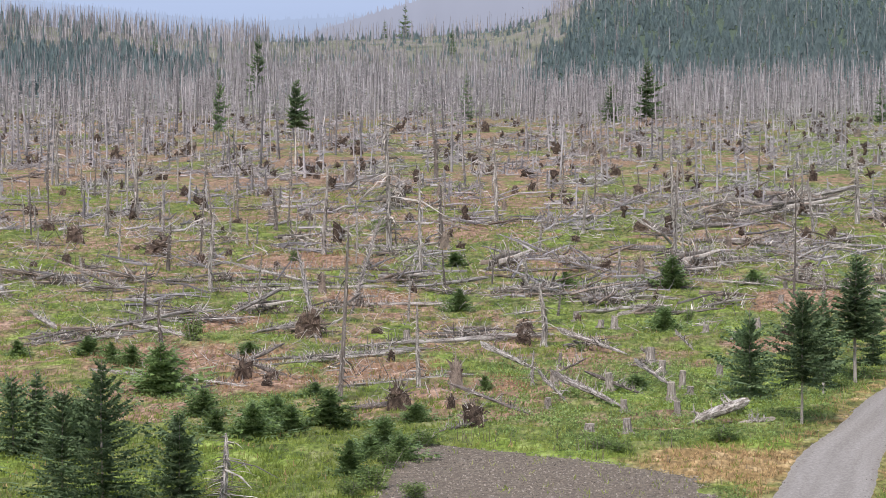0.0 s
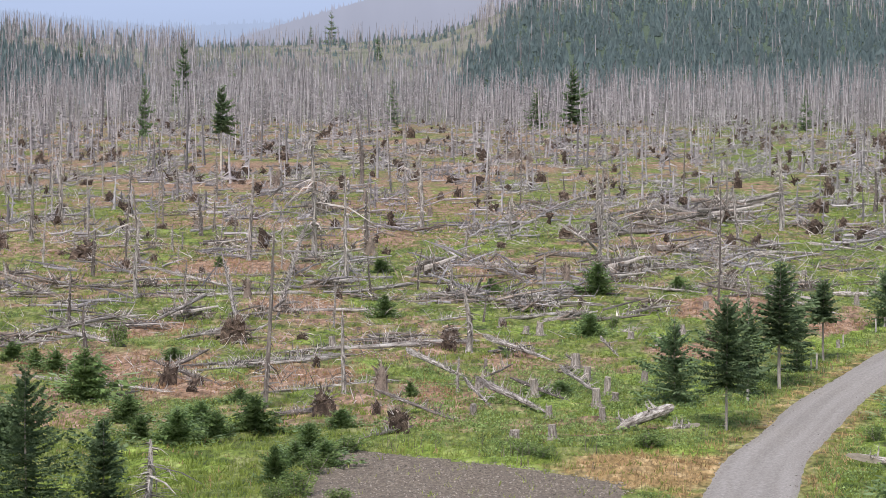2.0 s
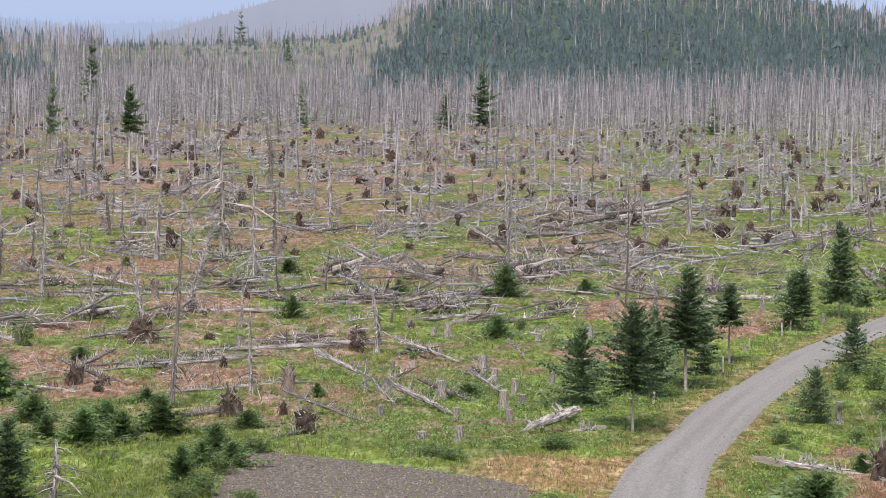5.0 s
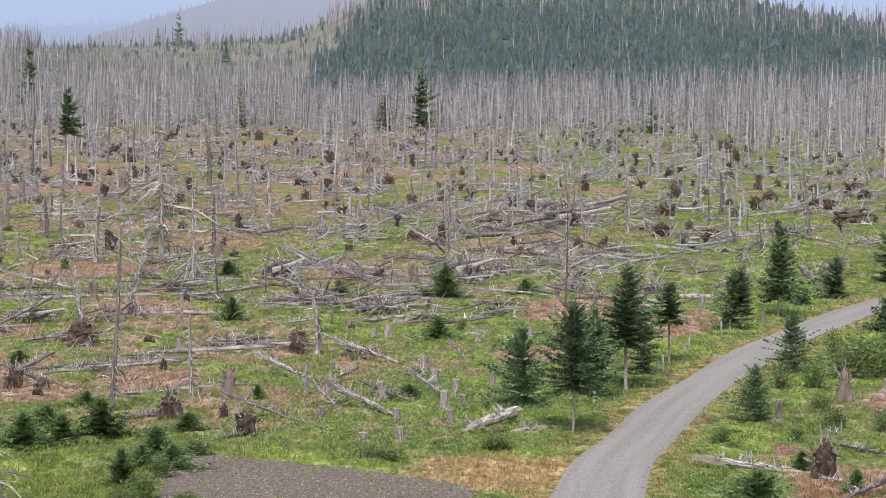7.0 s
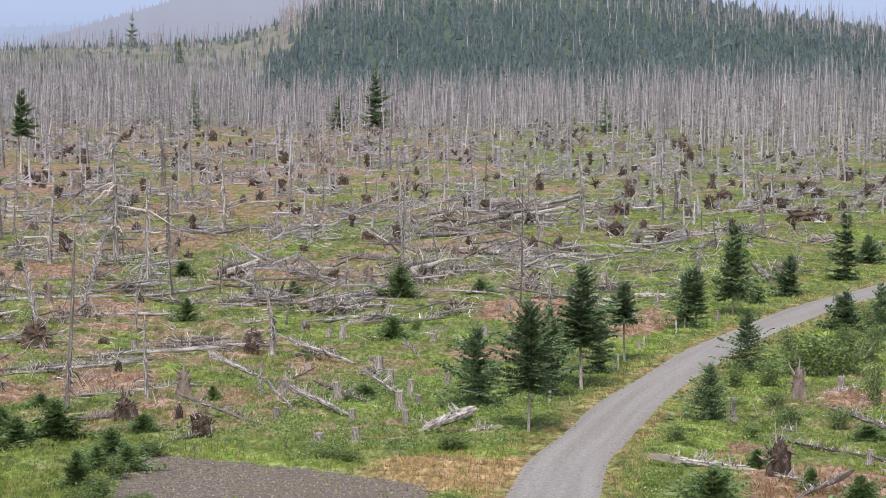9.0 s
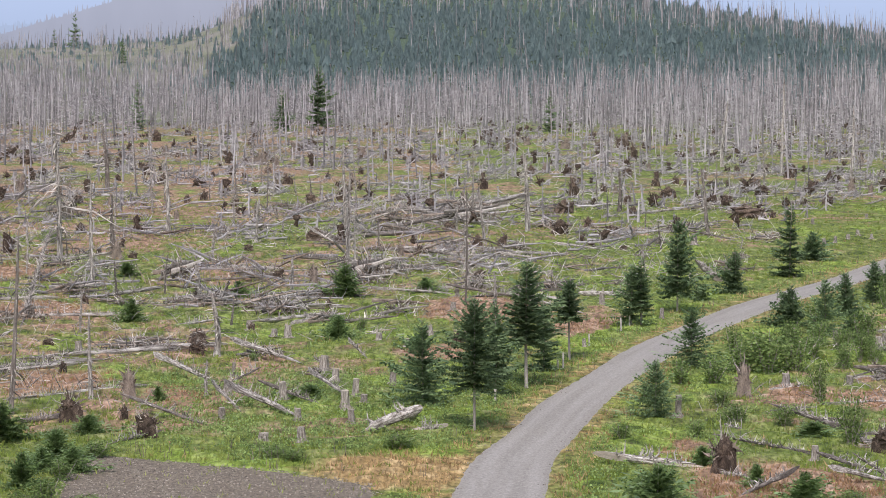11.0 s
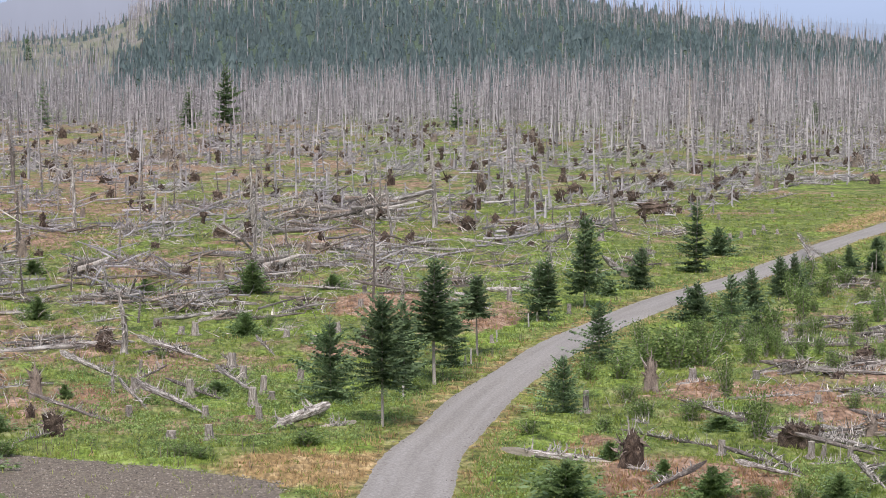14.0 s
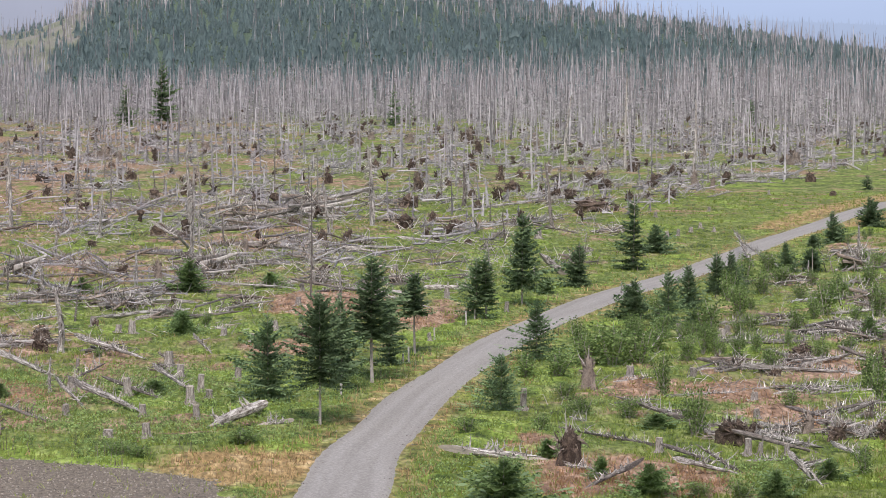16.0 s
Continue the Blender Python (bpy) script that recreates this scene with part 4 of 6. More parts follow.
shrub(-3.7, 141.7, 0.7, 1.7)
shrub(-4.6, 142.6, 0.7, 1.7)
shrub(-34.6, 193.8, 1.8, 1.8)
shrub(1.7, 147.3, 0.8, 2.4)
shrub(-35.9, 322.8, 1.6, 2.6)
shrub(26.5, 183.6, 3.0, 3.3)
shrub(25.0, 184.8, 2.1, 3.0)
shrub(28.3, 184.2, 2.4, 2.6)
shrub(22.1, 177.8, 1.8, 2.5)
shrub(20.1, 178.0, 1.6, 2.1)
shrub(27.3, 167.4, 2.5, 1.5)
shrub(26.0, 149.3, 2.7, 1.6)
shrub(23.6, 157.5, 1.3, 1.5)
shrub(21.2, 159.1, 1.1, 1.9)
shrub(30.8, 192.6, 1.6, 2.0)
shrub(36.3, 203.4, 2.5, 2.5)
shrub(35.8, 177.3, 1.8, 1.5)
shrub(42.5, 202.0, 1.9, 1.7)
shrub(47.7, 215.3, 2.7, 2.2)
shrub(39.8, 166.9, 2.4, 1.7)
shrub(40.2, 182.9, 1.5, 1.6)
shrub(31.7, 133.8, 1.4, 1.3)
shrub(18.2, 153.3, 0.9, 1.2)
shrub(41.2, 216.4, 2.7, 2.2)
shrub(47.3, 238.2, 2.0, 2.2)
shrub(42.7, 185.8, 1.5, 1.7)
shrub(51.8, 214.7, 2.7, 1.8)
shrub(12.9, 131.0, 1.1, 1.3)
shrub(22.6, 128.2, 0.8, 1.5)
shrub(24.3, 127.1, 0.9, 1.4)
shrub(49.2, 231.8, 1.4, 1.4)
spruce(-14.1, 870.0, 20.5, 6.5, bare=0.1)
spruce(-25.1, 868.0, 13.5, 6.0, bare=0.1)
spruce(-68.6, 864.0, 15.0, 5.0, thin=0.8)
spruce(-184.8, 1198.6, 28.0, 7.0)
spruce(-98.7, 586.1, 18.0, 2.4, thin=0.4, bare=0.3)
spruce(-72.9, 517.2, 15.9, 3.8, bare=0.48, thin=0.7, pale=True)
spruce(57.0, 860.0, 13.0, 4.6)
spruce(165.3, 851.3, 8.2, 4.5)
spruce(187.4, 846.8, 8.4, 4.2)
spruce(56.9, 262.6, 3.7, 0.9, bare=0.75)
spruce(67.2, 933.7, 11.9, 3.4, thin=0.5)
dead_tree(-20.1, 161.0, 10.5, 0.3, dark=True)
dead_tree(-16.4, 169.6, 5.0, 0.3)
dead_tree(-39.8, 203.6, 4.4, 0.3, dark=True)
dead_tree(-36.4, 191.4, 3.2, 0.3, dark=True)
dead_tree(-40.3, 235.6, 6.7, 0.4)
dead_tree(-20.6, 122.8, 3.1, 0.5, gnarly=True)
dead_tree(-10.3, 196.0, 4.4, 0.5)
dead_tree(-9.5, 170.8, 2.1, 0.3)
dead_tree(-14.1, 240.4, 3.5, 0.4)
dead_tree(-24.8, 258.5, 9.8, 0.4)
dead_tree(-37.0, 283.9, 8.8, 0.5)
dead_tree(-48.5, 259.7, 4.3, 0.4, dark=True)
dead_tree(-22.9, 333.4, 10.5, 0.5)
dead_tree(-31.5, 294.7, 14.1, 0.6, gnarly=True)
dead_tree(-41.0, 449.5, 10.5, 0.8, dark=True)
dead_tree(-67.5, 339.5, 11.5, 0.6)
dead_tree(-1.6, 279.7, 9.9, 0.4)
dead_tree(-6.4, 253.0, 3.1, 0.5)
dead_tree(-12.0, 315.8, 4.8, 0.4)
dead_tree(20.4, 350.4, 9.6, 0.6)
dead_tree(9.3, 250.7, 6.1, 0.4)
dead_tree(-63.9, 305.3, 7.6, 0.5)
dead_tree(-97.5, 427.7, 12.4, 0.6)
dead_tree(-26.1, 294.2, 6.6, 0.5, dark=True)
dead_tree(-47.9, 322.4, 4.6, 0.8, dark=True)
dead_tree(71.6, 561.7, 13.2, 0.8)
dead_tree(76.8, 515.6, 17.9, 0.6)
dead_tree(41.4, 336.9, 8.0, 0.5, dark=True,lean=-9)
dead_tree(19.9, 341.5, 9.3, 0.6)
dead_tree(13.4, 318.1, 6.4, 0.4)
dead_tree(10.8, 234.7, 2.8, 0.4)
dead_tree(76.3, 441.4, 13.6, 0.6)
dead_tree(65.4, 280.0, 3.5, 0.4)
dead_tree(35.2, 389.2, 5.9, 0.6, dark=True)
dead_tree(-2.1, 327.5, 10.6, 0.5)
dead_tree(35.1, 238.3, 1.0, 0.4)
fallen_tree(-12.3, 200.9, -22.6, 192.6, 0.52, root=1.6)
fallen_tree(-19.3, 191.0, -27.8, 182.6, 0.38)
fallen_tree(-19.3, 227.6, -26.8, 225.1, 0.41)
fallen_tree(-13.2, 182.1, -9.5, 177.4, 0.43, lift_thick=1.16)
fallen_tree(-7.8, 165.1, -4.1, 160.2, 0.49, lift_thick=1.04)
fallen_tree(-8.7, 163.5, -7.0, 161.1, 0.28, lift_thick=1.35)
fallen_tree(-8.6, 176.8, -6.7, 179.5, 0.21, lift=0.71)
fallen_tree(-13.0, 160.6, -8.6, 155.1, 0.24, lift_thick=0.87)
fallen_tree(-11.2, 150.5, -13.2, 147.6, 0.21, lift_thick=0.22)
fallen_tree(-17.0, 158.5, -19.1, 156.7, 0.48)
fallen_tree(2.8, 154.3, 0.2, 153.4, 0.61, cut=True, lift_thick=0.94)
fallen_tree(4.4, 154.9, 2.8, 154.0, 0.28, cut=True, lift_thick=0.18)
fallen_tree(-28.0, 205.1, -31.1, 199.9, 0.38, lift_thick=0.49)
fallen_tree(-26.4, 198.1, -32.5, 232.5, 0.40, lift=3.2)
fallen_tree(-25.3, 173.7, -29.4, 178.3, 0.35, lift=0.71)
fallen_tree(-28.9, 181.7, -27.0, 184.9, 0.37, lift=0.82)
fallen_tree(-20.2, 188.5, -26.6, 180.2, 0.34)
fallen_tree(-35.1, 195.6, -41.9, 202.9, 0.44, lift=0.37)
fallen_tree(-39.1, 198.7, -45.2, 189.3, 0.36)
fallen_tree(-38.3, 204.9, -44.7, 192.3, 0.34, lift_thick=0.66)
fallen_tree(-37.1, 205.5, -43.5, 212.3, 0.33, lift=0.27)
fallen_tree(-35.9, 173.8, -26.6, 168.0, 0.32)
fallen_tree(-30.7, 163.5, -28.7, 166.9, 0.27, lift=0.16)
fallen_tree(-14.7, 174.9, -20.7, 168.6, 0.32, root=1.3)
fallen_tree(-47.7, 236.4, -52.8, 241.8, 0.39, lift=0.99)
fallen_tree(-46.0, 201.2, -48.5, 203.8, 0.45, lift=0.88)
fallen_tree(-32.1, 215.6, -35.1, 210.1, 0.38, lift_thick=1.59)
fallen_tree(-8.7, 195.3, -4.6, 190.0, 0.41, lift_thick=0.91)
fallen_tree(-3.2, 172.5, -1.0, 169.6, 0.33, lift_thick=1.19)
fallen_tree(-5.6, 169.6, -2.6, 165.8, 0.25, lift_thick=0.69)
fallen_tree(-1.0, 194.2, 0.2, 192.5, 0.25, lift_thick=1.10)
fallen_tree(-3.2, 227.2, -8.5, 221.7, 0.45)
fallen_tree(-2.9, 235.3, -11.9, 240.7, 0.42, root=1.2)
fallen_tree(-18.9, 249.7, -23.7, 242.3, 0.41, lift_thick=0.30)
fallen_tree(-27.9, 242.2, -37.4, 236.6, 0.39)
fallen_tree(-2.0, 289.5, -7.2, 294.6, 0.46, root=1.1)
fallen_tree(-9.0, 277.9, -15.8, 280.0, 0.44)
fallen_tree(-40.5, 253.1, -32.6, 244.0, 0.37, lift_thick=0.84)
fallen_tree(21.6, 395.1, 10.3, 379.6, 0.78, lift_thick=1.60)
fallen_tree(7.7, 364.3, 19.3, 379.9, 0.58, lift=1.32)
fallen_tree(1.8, 337.6, 10.1, 349.0, 0.61, lift=1.13)
fallen_tree(15.2, 355.0, 6.3, 367.9, 0.64, lift=0.91)
fallen_tree(2.8, 303.8, 11.5, 295.0, 0.55, root=1.2)
fallen_tree(-2.7, 316.4, -6.0, 320.8, 0.70, root=1.3, lift=1.09)
fallen_tree(19.6, 294.5, 11.8, 302.3, 0.47)
fallen_tree(1.1, 326.9, 7.1, 334.7, 0.65, lift=0.08)
fallen_tree(16.3, 238.2, 10.6, 245.6, 0.43)
fallen_tree(16.5, 246.7, 9.5, 241.7, 0.40)
fallen_tree(6.4, 251.3, 10.9, 253.6, 0.40)
fallen_tree(-14.2, 219.1, -11.9, 222.4, 0.31, lift=0.10)
fallen_tree(-17.9, 206.7, -15.8, 208.4, 0.29)
fallen_tree(-26.2, 215.8, -33.8, 304.4, 0.26, lift=2.0)
fallen_tree(-5.6, 197.0, -8.5, 200.7, 0.24, lift=0.04)
fallen_tree(-2.3, 185.7, -3.4, 187.2, 0.26, lift=0.69)
fallen_tree(0.3, 209.9, 1.6, 211.5, 0.25, lift=0.01)
fallen_tree(12.5, 142.4, 16.5, 140.9, 0.42, cut=True, lift_thick=0.29)
fallen_tree(17.6, 139.0, 18.9, 137.5, 0.28)
fallen_tree(23.5, 145.3, 19.4, 152.1, 0.24, lift=0.12)
fallen_tree(23.6, 142.2, 25.2, 139.5, 0.26, lift_thick=0.35)
fallen_tree(25.8, 135.8, 24.3, 138.6, 0.22, lift=0.93)
fallen_tree(26.8, 154.3, 23.6, 160.1, 0.38, lift=0.69)
fallen_tree(27.0, 149.0, 26.0, 150.7, 0.27, lift=0.65)
fallen_tree(28.8, 147.0, 31.2, 142.5, 0.43, root=1.1, lift_thick=0.33)
fallen_tree(30.1, 151.4, 31.8, 148.4, 0.28, lift_thick=0.20)
fallen_tree(20.5, 134.4, 17.8, 131.4, 0.31, lift_thick=0.63)
fallen_tree(27.9, 166.7, 32.4, 167.5, 0.24)
fallen_tree(25.7, 174.8, 28.0, 176.2, 0.21)
fallen_tree(32.9, 183.5, 35.6, 178.7, 0.34, lift_thick=0.15)
fallen_tree(41.2, 174.2, 36.4, 179.8, 0.32, root=1.0)
fallen_tree(35.9, 198.1, 41.8, 196.2, 0.24)
fallen_tree(37.9, 194.8, 45.7, 196.6, 0.24)
fallen_tree(32.5, 168.4, 35.2, 169.4, 0.24)
fallen_tree(27.9, 130.8, 28.7, 129.3, 0.23, lift_thick=1.07)
fallen_tree(31.8, 141.3, 32.9, 139.0, 0.30, lift_thick=0.40)
fallen_tree(34.4, 155.4, 38.4, 159.4, 0.19, lift=0.13)
fallen_tree(34.4, 145.9, 36.1, 147.7, 0.27, lift=1.00)
fallen_tree(33.9, 179.5, 39.1, 183.2, 0.29)
fallen_tree(20.3, 157.1, 21.1, 155.9, 0.16, lift_thick=0.10)
fallen_tree(35.2, 168.2, 39.5, 168.8, 0.24)
fallen_tree(44.8, 206.0, 51.1, 209.7, 0.30)
fallen_tree(41.1, 209.1, 44.0, 206.2, 0.26)
fallen_tree(53.3, 274.0, 56.5, 299.8, 0.39, lift=1.6)
fallen_tree(55.3, 269.8, 55.1, 286.5, 0.28, lift=1.2)
fallen_tree(32.5, 258.7, 30.4, 259.6, 0.69, cut=True, lift=1.60)
fallen_tree(19.3, 242.9, 22.3, 242.1, 0.48, cut=True)
fallen_tree(16.1, 250.8, 19.9, 253.2, 0.40)
fallen_tree(33.0, 156.1, 35.0, 152.3, 0.26, lift_thick=0.35)
fallen_tree(40.4, 166.8, 35.3, 165.3, 0.24)
fallen_tree(55.8, 247.3, 61.7, 253.3, 0.35, lift=0.02)
fallen_tree(99.9, 483.7, 87.6, 470.6, 0.60, root=1.2, lift_thick=0.17)
root_plate(-11.5, 149.7, 1.44, 1.20)
root_plate(-16.3, 156.9, 1.64, 1.45)
root_plate(-14.0, 167.9, 1.95, 0.81, tall=True)
root_plate(-13.5, 158.2, 0.83, 0.57)
root_plate(-53.5, 280.6, 1.94, 2.86)
root_plate(-27.0, 198.7, 2.01, 1.76)
root_plate(-64.8, 293.6, 2.04, 2.04)
root_plate(-11.8, 201.8, 1.29, 1.37)
root_plate(-27.6, 172.1, 1.39, 1.05)
root_plate(-30.9, 235.3, 1.61, 0.76, tall=True)
root_plate(-2.8, 419.8, 2.18, 2.52)
root_plate(34.5, 656.5, 2.89, 1.58, tall=True)
root_plate(-76.5, 611.3, 2.22, 3.70)
root_plate(-67.7, 570.3, 1.84, 2.53)
root_plate(-63.9, 468.4, 2.08, 2.27)
root_plate(-25.7, 171.5, 0.69, 1.39)
root_plate(17.8, 138.9, 1.96, 1.29)
root_plate(27.4, 145.3, 1.36, 1.77)
root_plate(32.0, 148.3, 1.21, 0.79, tall=True)
root_plate(23.2, 171.1, 2.14, 0.90, tall=True)
root_plate(31.9, 429.3, 2.93, 2.07)
root_plate(60.7, 428.7, 1.56, 2.08)
root_plate(59.4, 439.5, 2.13, 1.60)
root_plate(66.2, 402.1, 1.30, 2.12)
root_plate(50.6, 368.6, 1.64, 4.46)
root_plate(45.8, 425.4, 1.71, 2.91)
root_plate(19.4, 457.5, 2.20, 1.65)
root_plate(23.2, 335.1, 1.75, 2.28)
root_plate(27.2, 386.3, 1.86, 3.41)
root_plate(58.2, 608.7, 3.18, 1.96)
root_plate(34.7, 663.0, 2.92, 2.66)
root_plate(6.9, 202.6, 0.97, 1.22)
root_plate(27.5, 148.2, 1.03, 0.90)
root_plate(42.5, 175.5, 1.44, 1.44)
root_plate(33.0, 145.8, 0.90, 1.20)
root_plate(-107.9, 458.1, 1.01, 1.91)
root_plate(-89.6, 397.3, 1.10, 1.06)
root_plate(-82.9, 348.9, 1.41, 2.25)
root_plate(-72.8, 315.4, 1.16, 1.50)
root_plate(-59.6, 265.9, 1.08, 0.91)
root_plate(-56.3, 257.7, 1.19, 0.73, tall=True)
root_plate(-82.1, 333.2, 0.92, 0.89)
root_plate(-56.8, 285.9, 0.63, 0.65)
root_plate(-49.6, 332.6, 1.96, 1.14, tall=True)
root_plate(-61.0, 404.8, 1.34, 1.15)
root_plate(-54.2, 334.5, 0.74, 1.27)
root_plate(-53.1, 317.2, 0.82, 0.60)
root_plate(-46.7, 282.6, 0.73, 0.64)
root_plate(-73.2, 403.7, 1.49, 1.38)
root_plate(-86.0, 453.6, 1.00, 1.90)
root_plate(-46.8, 267.1, 1.23, 0.91)
root_plate(-39.0, 264.1, 0.73, 0.70)
root_plate(-61.9, 262.1, 0.58, 0.90)
root_plate(-115.5, 626.5, 1.15, 1.43)
root_plate(-103.8, 575.6, 1.06, 1.64)
root_plate(-87.1, 584.0, 1.50, 1.55)
root_plate(-102.0, 652.8, 1.68, 0.99, tall=True)
root_plate(-135.7, 637.1, 2.34, 2.18)
root_plate(-61.3, 460.0, 1.18, 1.22)
root_plate(-55.9, 435.9, 1.28, 1.16)
root_plate(-54.7, 452.1, 1.66, 0.86, tall=True)
root_plate(-91.4, 721.0, 2.39, 1.10, tall=True)
root_plate(-78.7, 755.3, 2.22, 2.58)
root_plate(-74.4, 755.7, 1.67, 1.15)
root_plate(-54.3, 740.5, 2.72, 2.53)
root_plate(-51.0, 834.1, 2.15, 1.27, tall=True)
root_plate(-42.5, 489.1, 1.26, 1.12)
root_plate(-46.7, 342.2, 1.13, 1.04)
root_plate(-45.8, 357.3, 0.92, 0.81)
root_plate(-43.5, 311.9, 0.80, 0.59)
root_plate(-41.0, 406.6, 1.35, 1.54)
root_plate(-34.4, 343.3, 1.14, 1.30)
root_plate(-46.0, 442.7, 1.63, 0.84, tall=True)
root_plate(-35.6, 398.8, 1.61, 0.91, tall=True)
root_plate(-25.6, 293.0, 1.89, 1.22, tall=True)
root_plate(-26.6, 311.4, 1.03, 0.71)
root_plate(-24.0, 293.1, 0.75, 1.11)
root_plate(-28.2, 301.7, 0.67, 0.57)
root_plate(-23.6, 416.7, 1.53, 1.11)
root_plate(-28.0, 706.0, 2.60, 1.88)
root_plate(-32.9, 606.7, 1.34, 1.38)
root_plate(-28.5, 618.4, 1.37, 1.17)
root_plate(-23.9, 572.6, 1.47, 1.09)
root_plate(-18.3, 400.3, 1.18, 1.06)
root_plate(-16.8, 377.7, 0.97, 0.72)
root_plate(-25.4, 407.9, 1.20, 0.93)
root_plate(-40.7, 617.3, 1.14, 1.17)
root_plate(-24.2, 365.9, 1.35, 0.83, tall=True)
root_plate(-12.3, 303.1, 0.78, 1.04)
root_plate(-32.7, 247.9, 0.82, 0.75)
root_plate(-34.8, 292.2, 0.75, 0.57, tall=True)
root_plate(-17.3, 557.2, 2.26, 1.48, tall=True)
root_plate(-12.9, 477.6, 1.76, 1.81)
root_plate(-7.6, 409.5, 1.51, 1.40)
root_plate(-2.1, 495.1, 1.64, 0.75, tall=True)
root_plate(-0.6, 521.0, 1.53, 1.19)
root_plate(4.7, 585.2, 1.51, 1.56)
root_plate(10.1, 575.6, 1.06, 1.09)
root_plate(14.1, 504.0, 1.11, 1.53)
root_plate(14.7, 420.0, 1.39, 0.80, tall=True)
root_plate(10.3, 341.4, 1.13, 1.43)
root_plate(-5.5, 318.3, 1.52, 1.69)
root_plate(-4.5, 255.5, 1.97, 0.78, tall=True)
root_plate(-8.1, 266.8, 0.98, 1.27)
root_plate(12.4, 310.0, 1.37, 1.18)
root_plate(15.3, 310.3, 1.37, 1.30)
root_plate(3.9, 295.6, 1.31, 0.79, tall=True)
root_plate(10.6, 261.5, 0.87, 1.19)
root_plate(-17.8, 527.7, 1.36, 1.20)
root_plate(33.4, 182.9, 0.74, 0.70)
root_plate(35.4, 174.5, 0.64, 0.83)
root_plate(27.9, 351.5, 1.29, 1.20)
root_plate(36.1, 478.3, 1.06, 1.82)
root_plate(37.9, 445.8, 1.31, 1.19)
root_plate(39.5, 441.7, 1.30, 0.84, tall=True)
root_plate(38.3, 408.8, 1.35, 1.09)
root_plate(29.5, 333.5, 1.23, 1.58)
root_plate(47.4, 506.8, 1.49, 2.12)
root_plate(54.9, 542.3, 1.40, 0.82, tall=True)
root_plate(48.3, 466.0, 1.37, 1.59)
root_plate(52.8, 476.9, 1.40, 1.09)
root_plate(53.9, 469.9, 1.04, 1.07)
root_plate(59.6, 493.0, 2.18, 1.12, tall=True)
root_plate(52.6, 407.6, 1.20, 1.70)
root_plate(64.6, 464.6, 1.54, 1.77)
root_plate(53.6, 369.1, 0.95, 0.98)
root_plate(52.9, 391.3, 0.72, 1.04)
root_plate(57.2, 465.2, 0.86, 0.88)
root_plate(67.7, 600.7, 1.55, 1.37)
root_plate(71.7, 540.9, 1.19, 1.23)
root_plate(24.6, 317.8, 1.05, 0.97)
root_plate(36.1, 377.7, 1.39, 1.00)
root_plate(28.0, 302.9, 0.56, 0.81)
root_plate(72.3, 453.1, 1.17, 0.86)
root_plate(76.1, 438.5, 2.26, 1.33, tall=True)
root_plate(78.0, 432.5, 1.75, 0.82, tall=True)
root_plate(128.6, 713.6, 2.89, 1.63, tall=True)
root_plate(98.0, 553.9, 2.04, 1.05, tall=True)
root_plate(94.0, 510.7, 1.32, 1.36)
root_plate(124.0, 714.0, 1.84, 1.90)
root_plate(99.6, 461.6, 1.87, 1.58)
root_plate(114.0, 508.9, 1.87, 1.16, tall=True)
root_plate(119.2, 522.2, 1.35, 1.39)
root_plate(92.5, 412.8, 0.76, 0.94)
root_plate(101.4, 605.2, 1.56, 1.15)
root_plate(129.8, 610.3, 2.25, 1.86)
root_plate(139.9, 594.4, 1.53, 1.36)
root_plate(186.0, 830.6, 2.14, 1.89)
root_plate(62.5, 398.5, 1.03, 0.76)
root_plate(66.2, 303.4, 0.89, 0.57, tall=True)
fallen_tree(5.6, 369.9, 12.5, 367.4, 0.40, lift_thick=1.26)
fallen_tree(18.4, 372.8, 12.6, 370.7, 0.33, lift_thick=1.89)
fallen_tree(3.9, 352.9, 10.3, 350.6, 0.38, lift_thick=0.71)
fallen_tree(-0.6, 351.4, 4.6, 353.2, 0.30, lift=1.86)
fallen_tree(9.4, 376.0, 16.1, 378.4, 0.34, lift=2.58)
fallen_tree(-1.5, 332.7, 5.7, 334.3, 0.30, lift=0.24)
fallen_tree(-7.1, 290.7, -1.9, 288.8, 0.31, lift_thick=0.28)
fallen_tree(8.3, 306.3, -0.8, 304.5, 0.33, lift_thick=0.25)
fallen_tree(-5.7, 307.8, -2.3, 306.7, 0.33, lift_thick=2.01)
fallen_tree(-12.5, 281.4, -17.9, 282.7, 0.30, lift=0.19)
fallen_tree(-15.2, 264.3, -9.7, 265.8, 0.30, lift=0.20)
fallen_tree(-89.2, 478.5, -75.5, 480.3, 0.43, lift=0.31)
fallen_tree(-110.6, 445.4, -103.2, 447.9, 0.40, lift=1.22)
fallen_tree(-118.5, 503.8, -122.7, 502.4, 0.36, lift_thick=0.25)
fallen_tree(-6.8, 409.8, -1.7, 411.6, 0.30, lift=1.55)
fallen_tree(-26.5, 294.0, -33.0, 291.7, 0.30, lift_thick=0.49)
fallen_tree(-41.1, 290.1, -36.3, 291.5, 0.30, lift=0.19)
fallen_tree(-55.9, 419.4, -50.8, 421.1, 0.38, lift=0.42)
fallen_tree(-51.5, 419.4, -47.3, 417.9, 0.30, lift_thick=0.60)
fallen_tree(0.4, 271.5, 5.8, 273.4, 0.30, lift=0.29)
fallen_tree(-1.3, 282.7, 2.1, 283.9, 0.30, lift=0.76)
fallen_tree(-11.9, 524.1, -8.2, 522.8, 0.30, lift_thick=1.00)
fallen_tree(-24.0, 692.4, -8.8, 697.0, 0.50, lift=0.83)
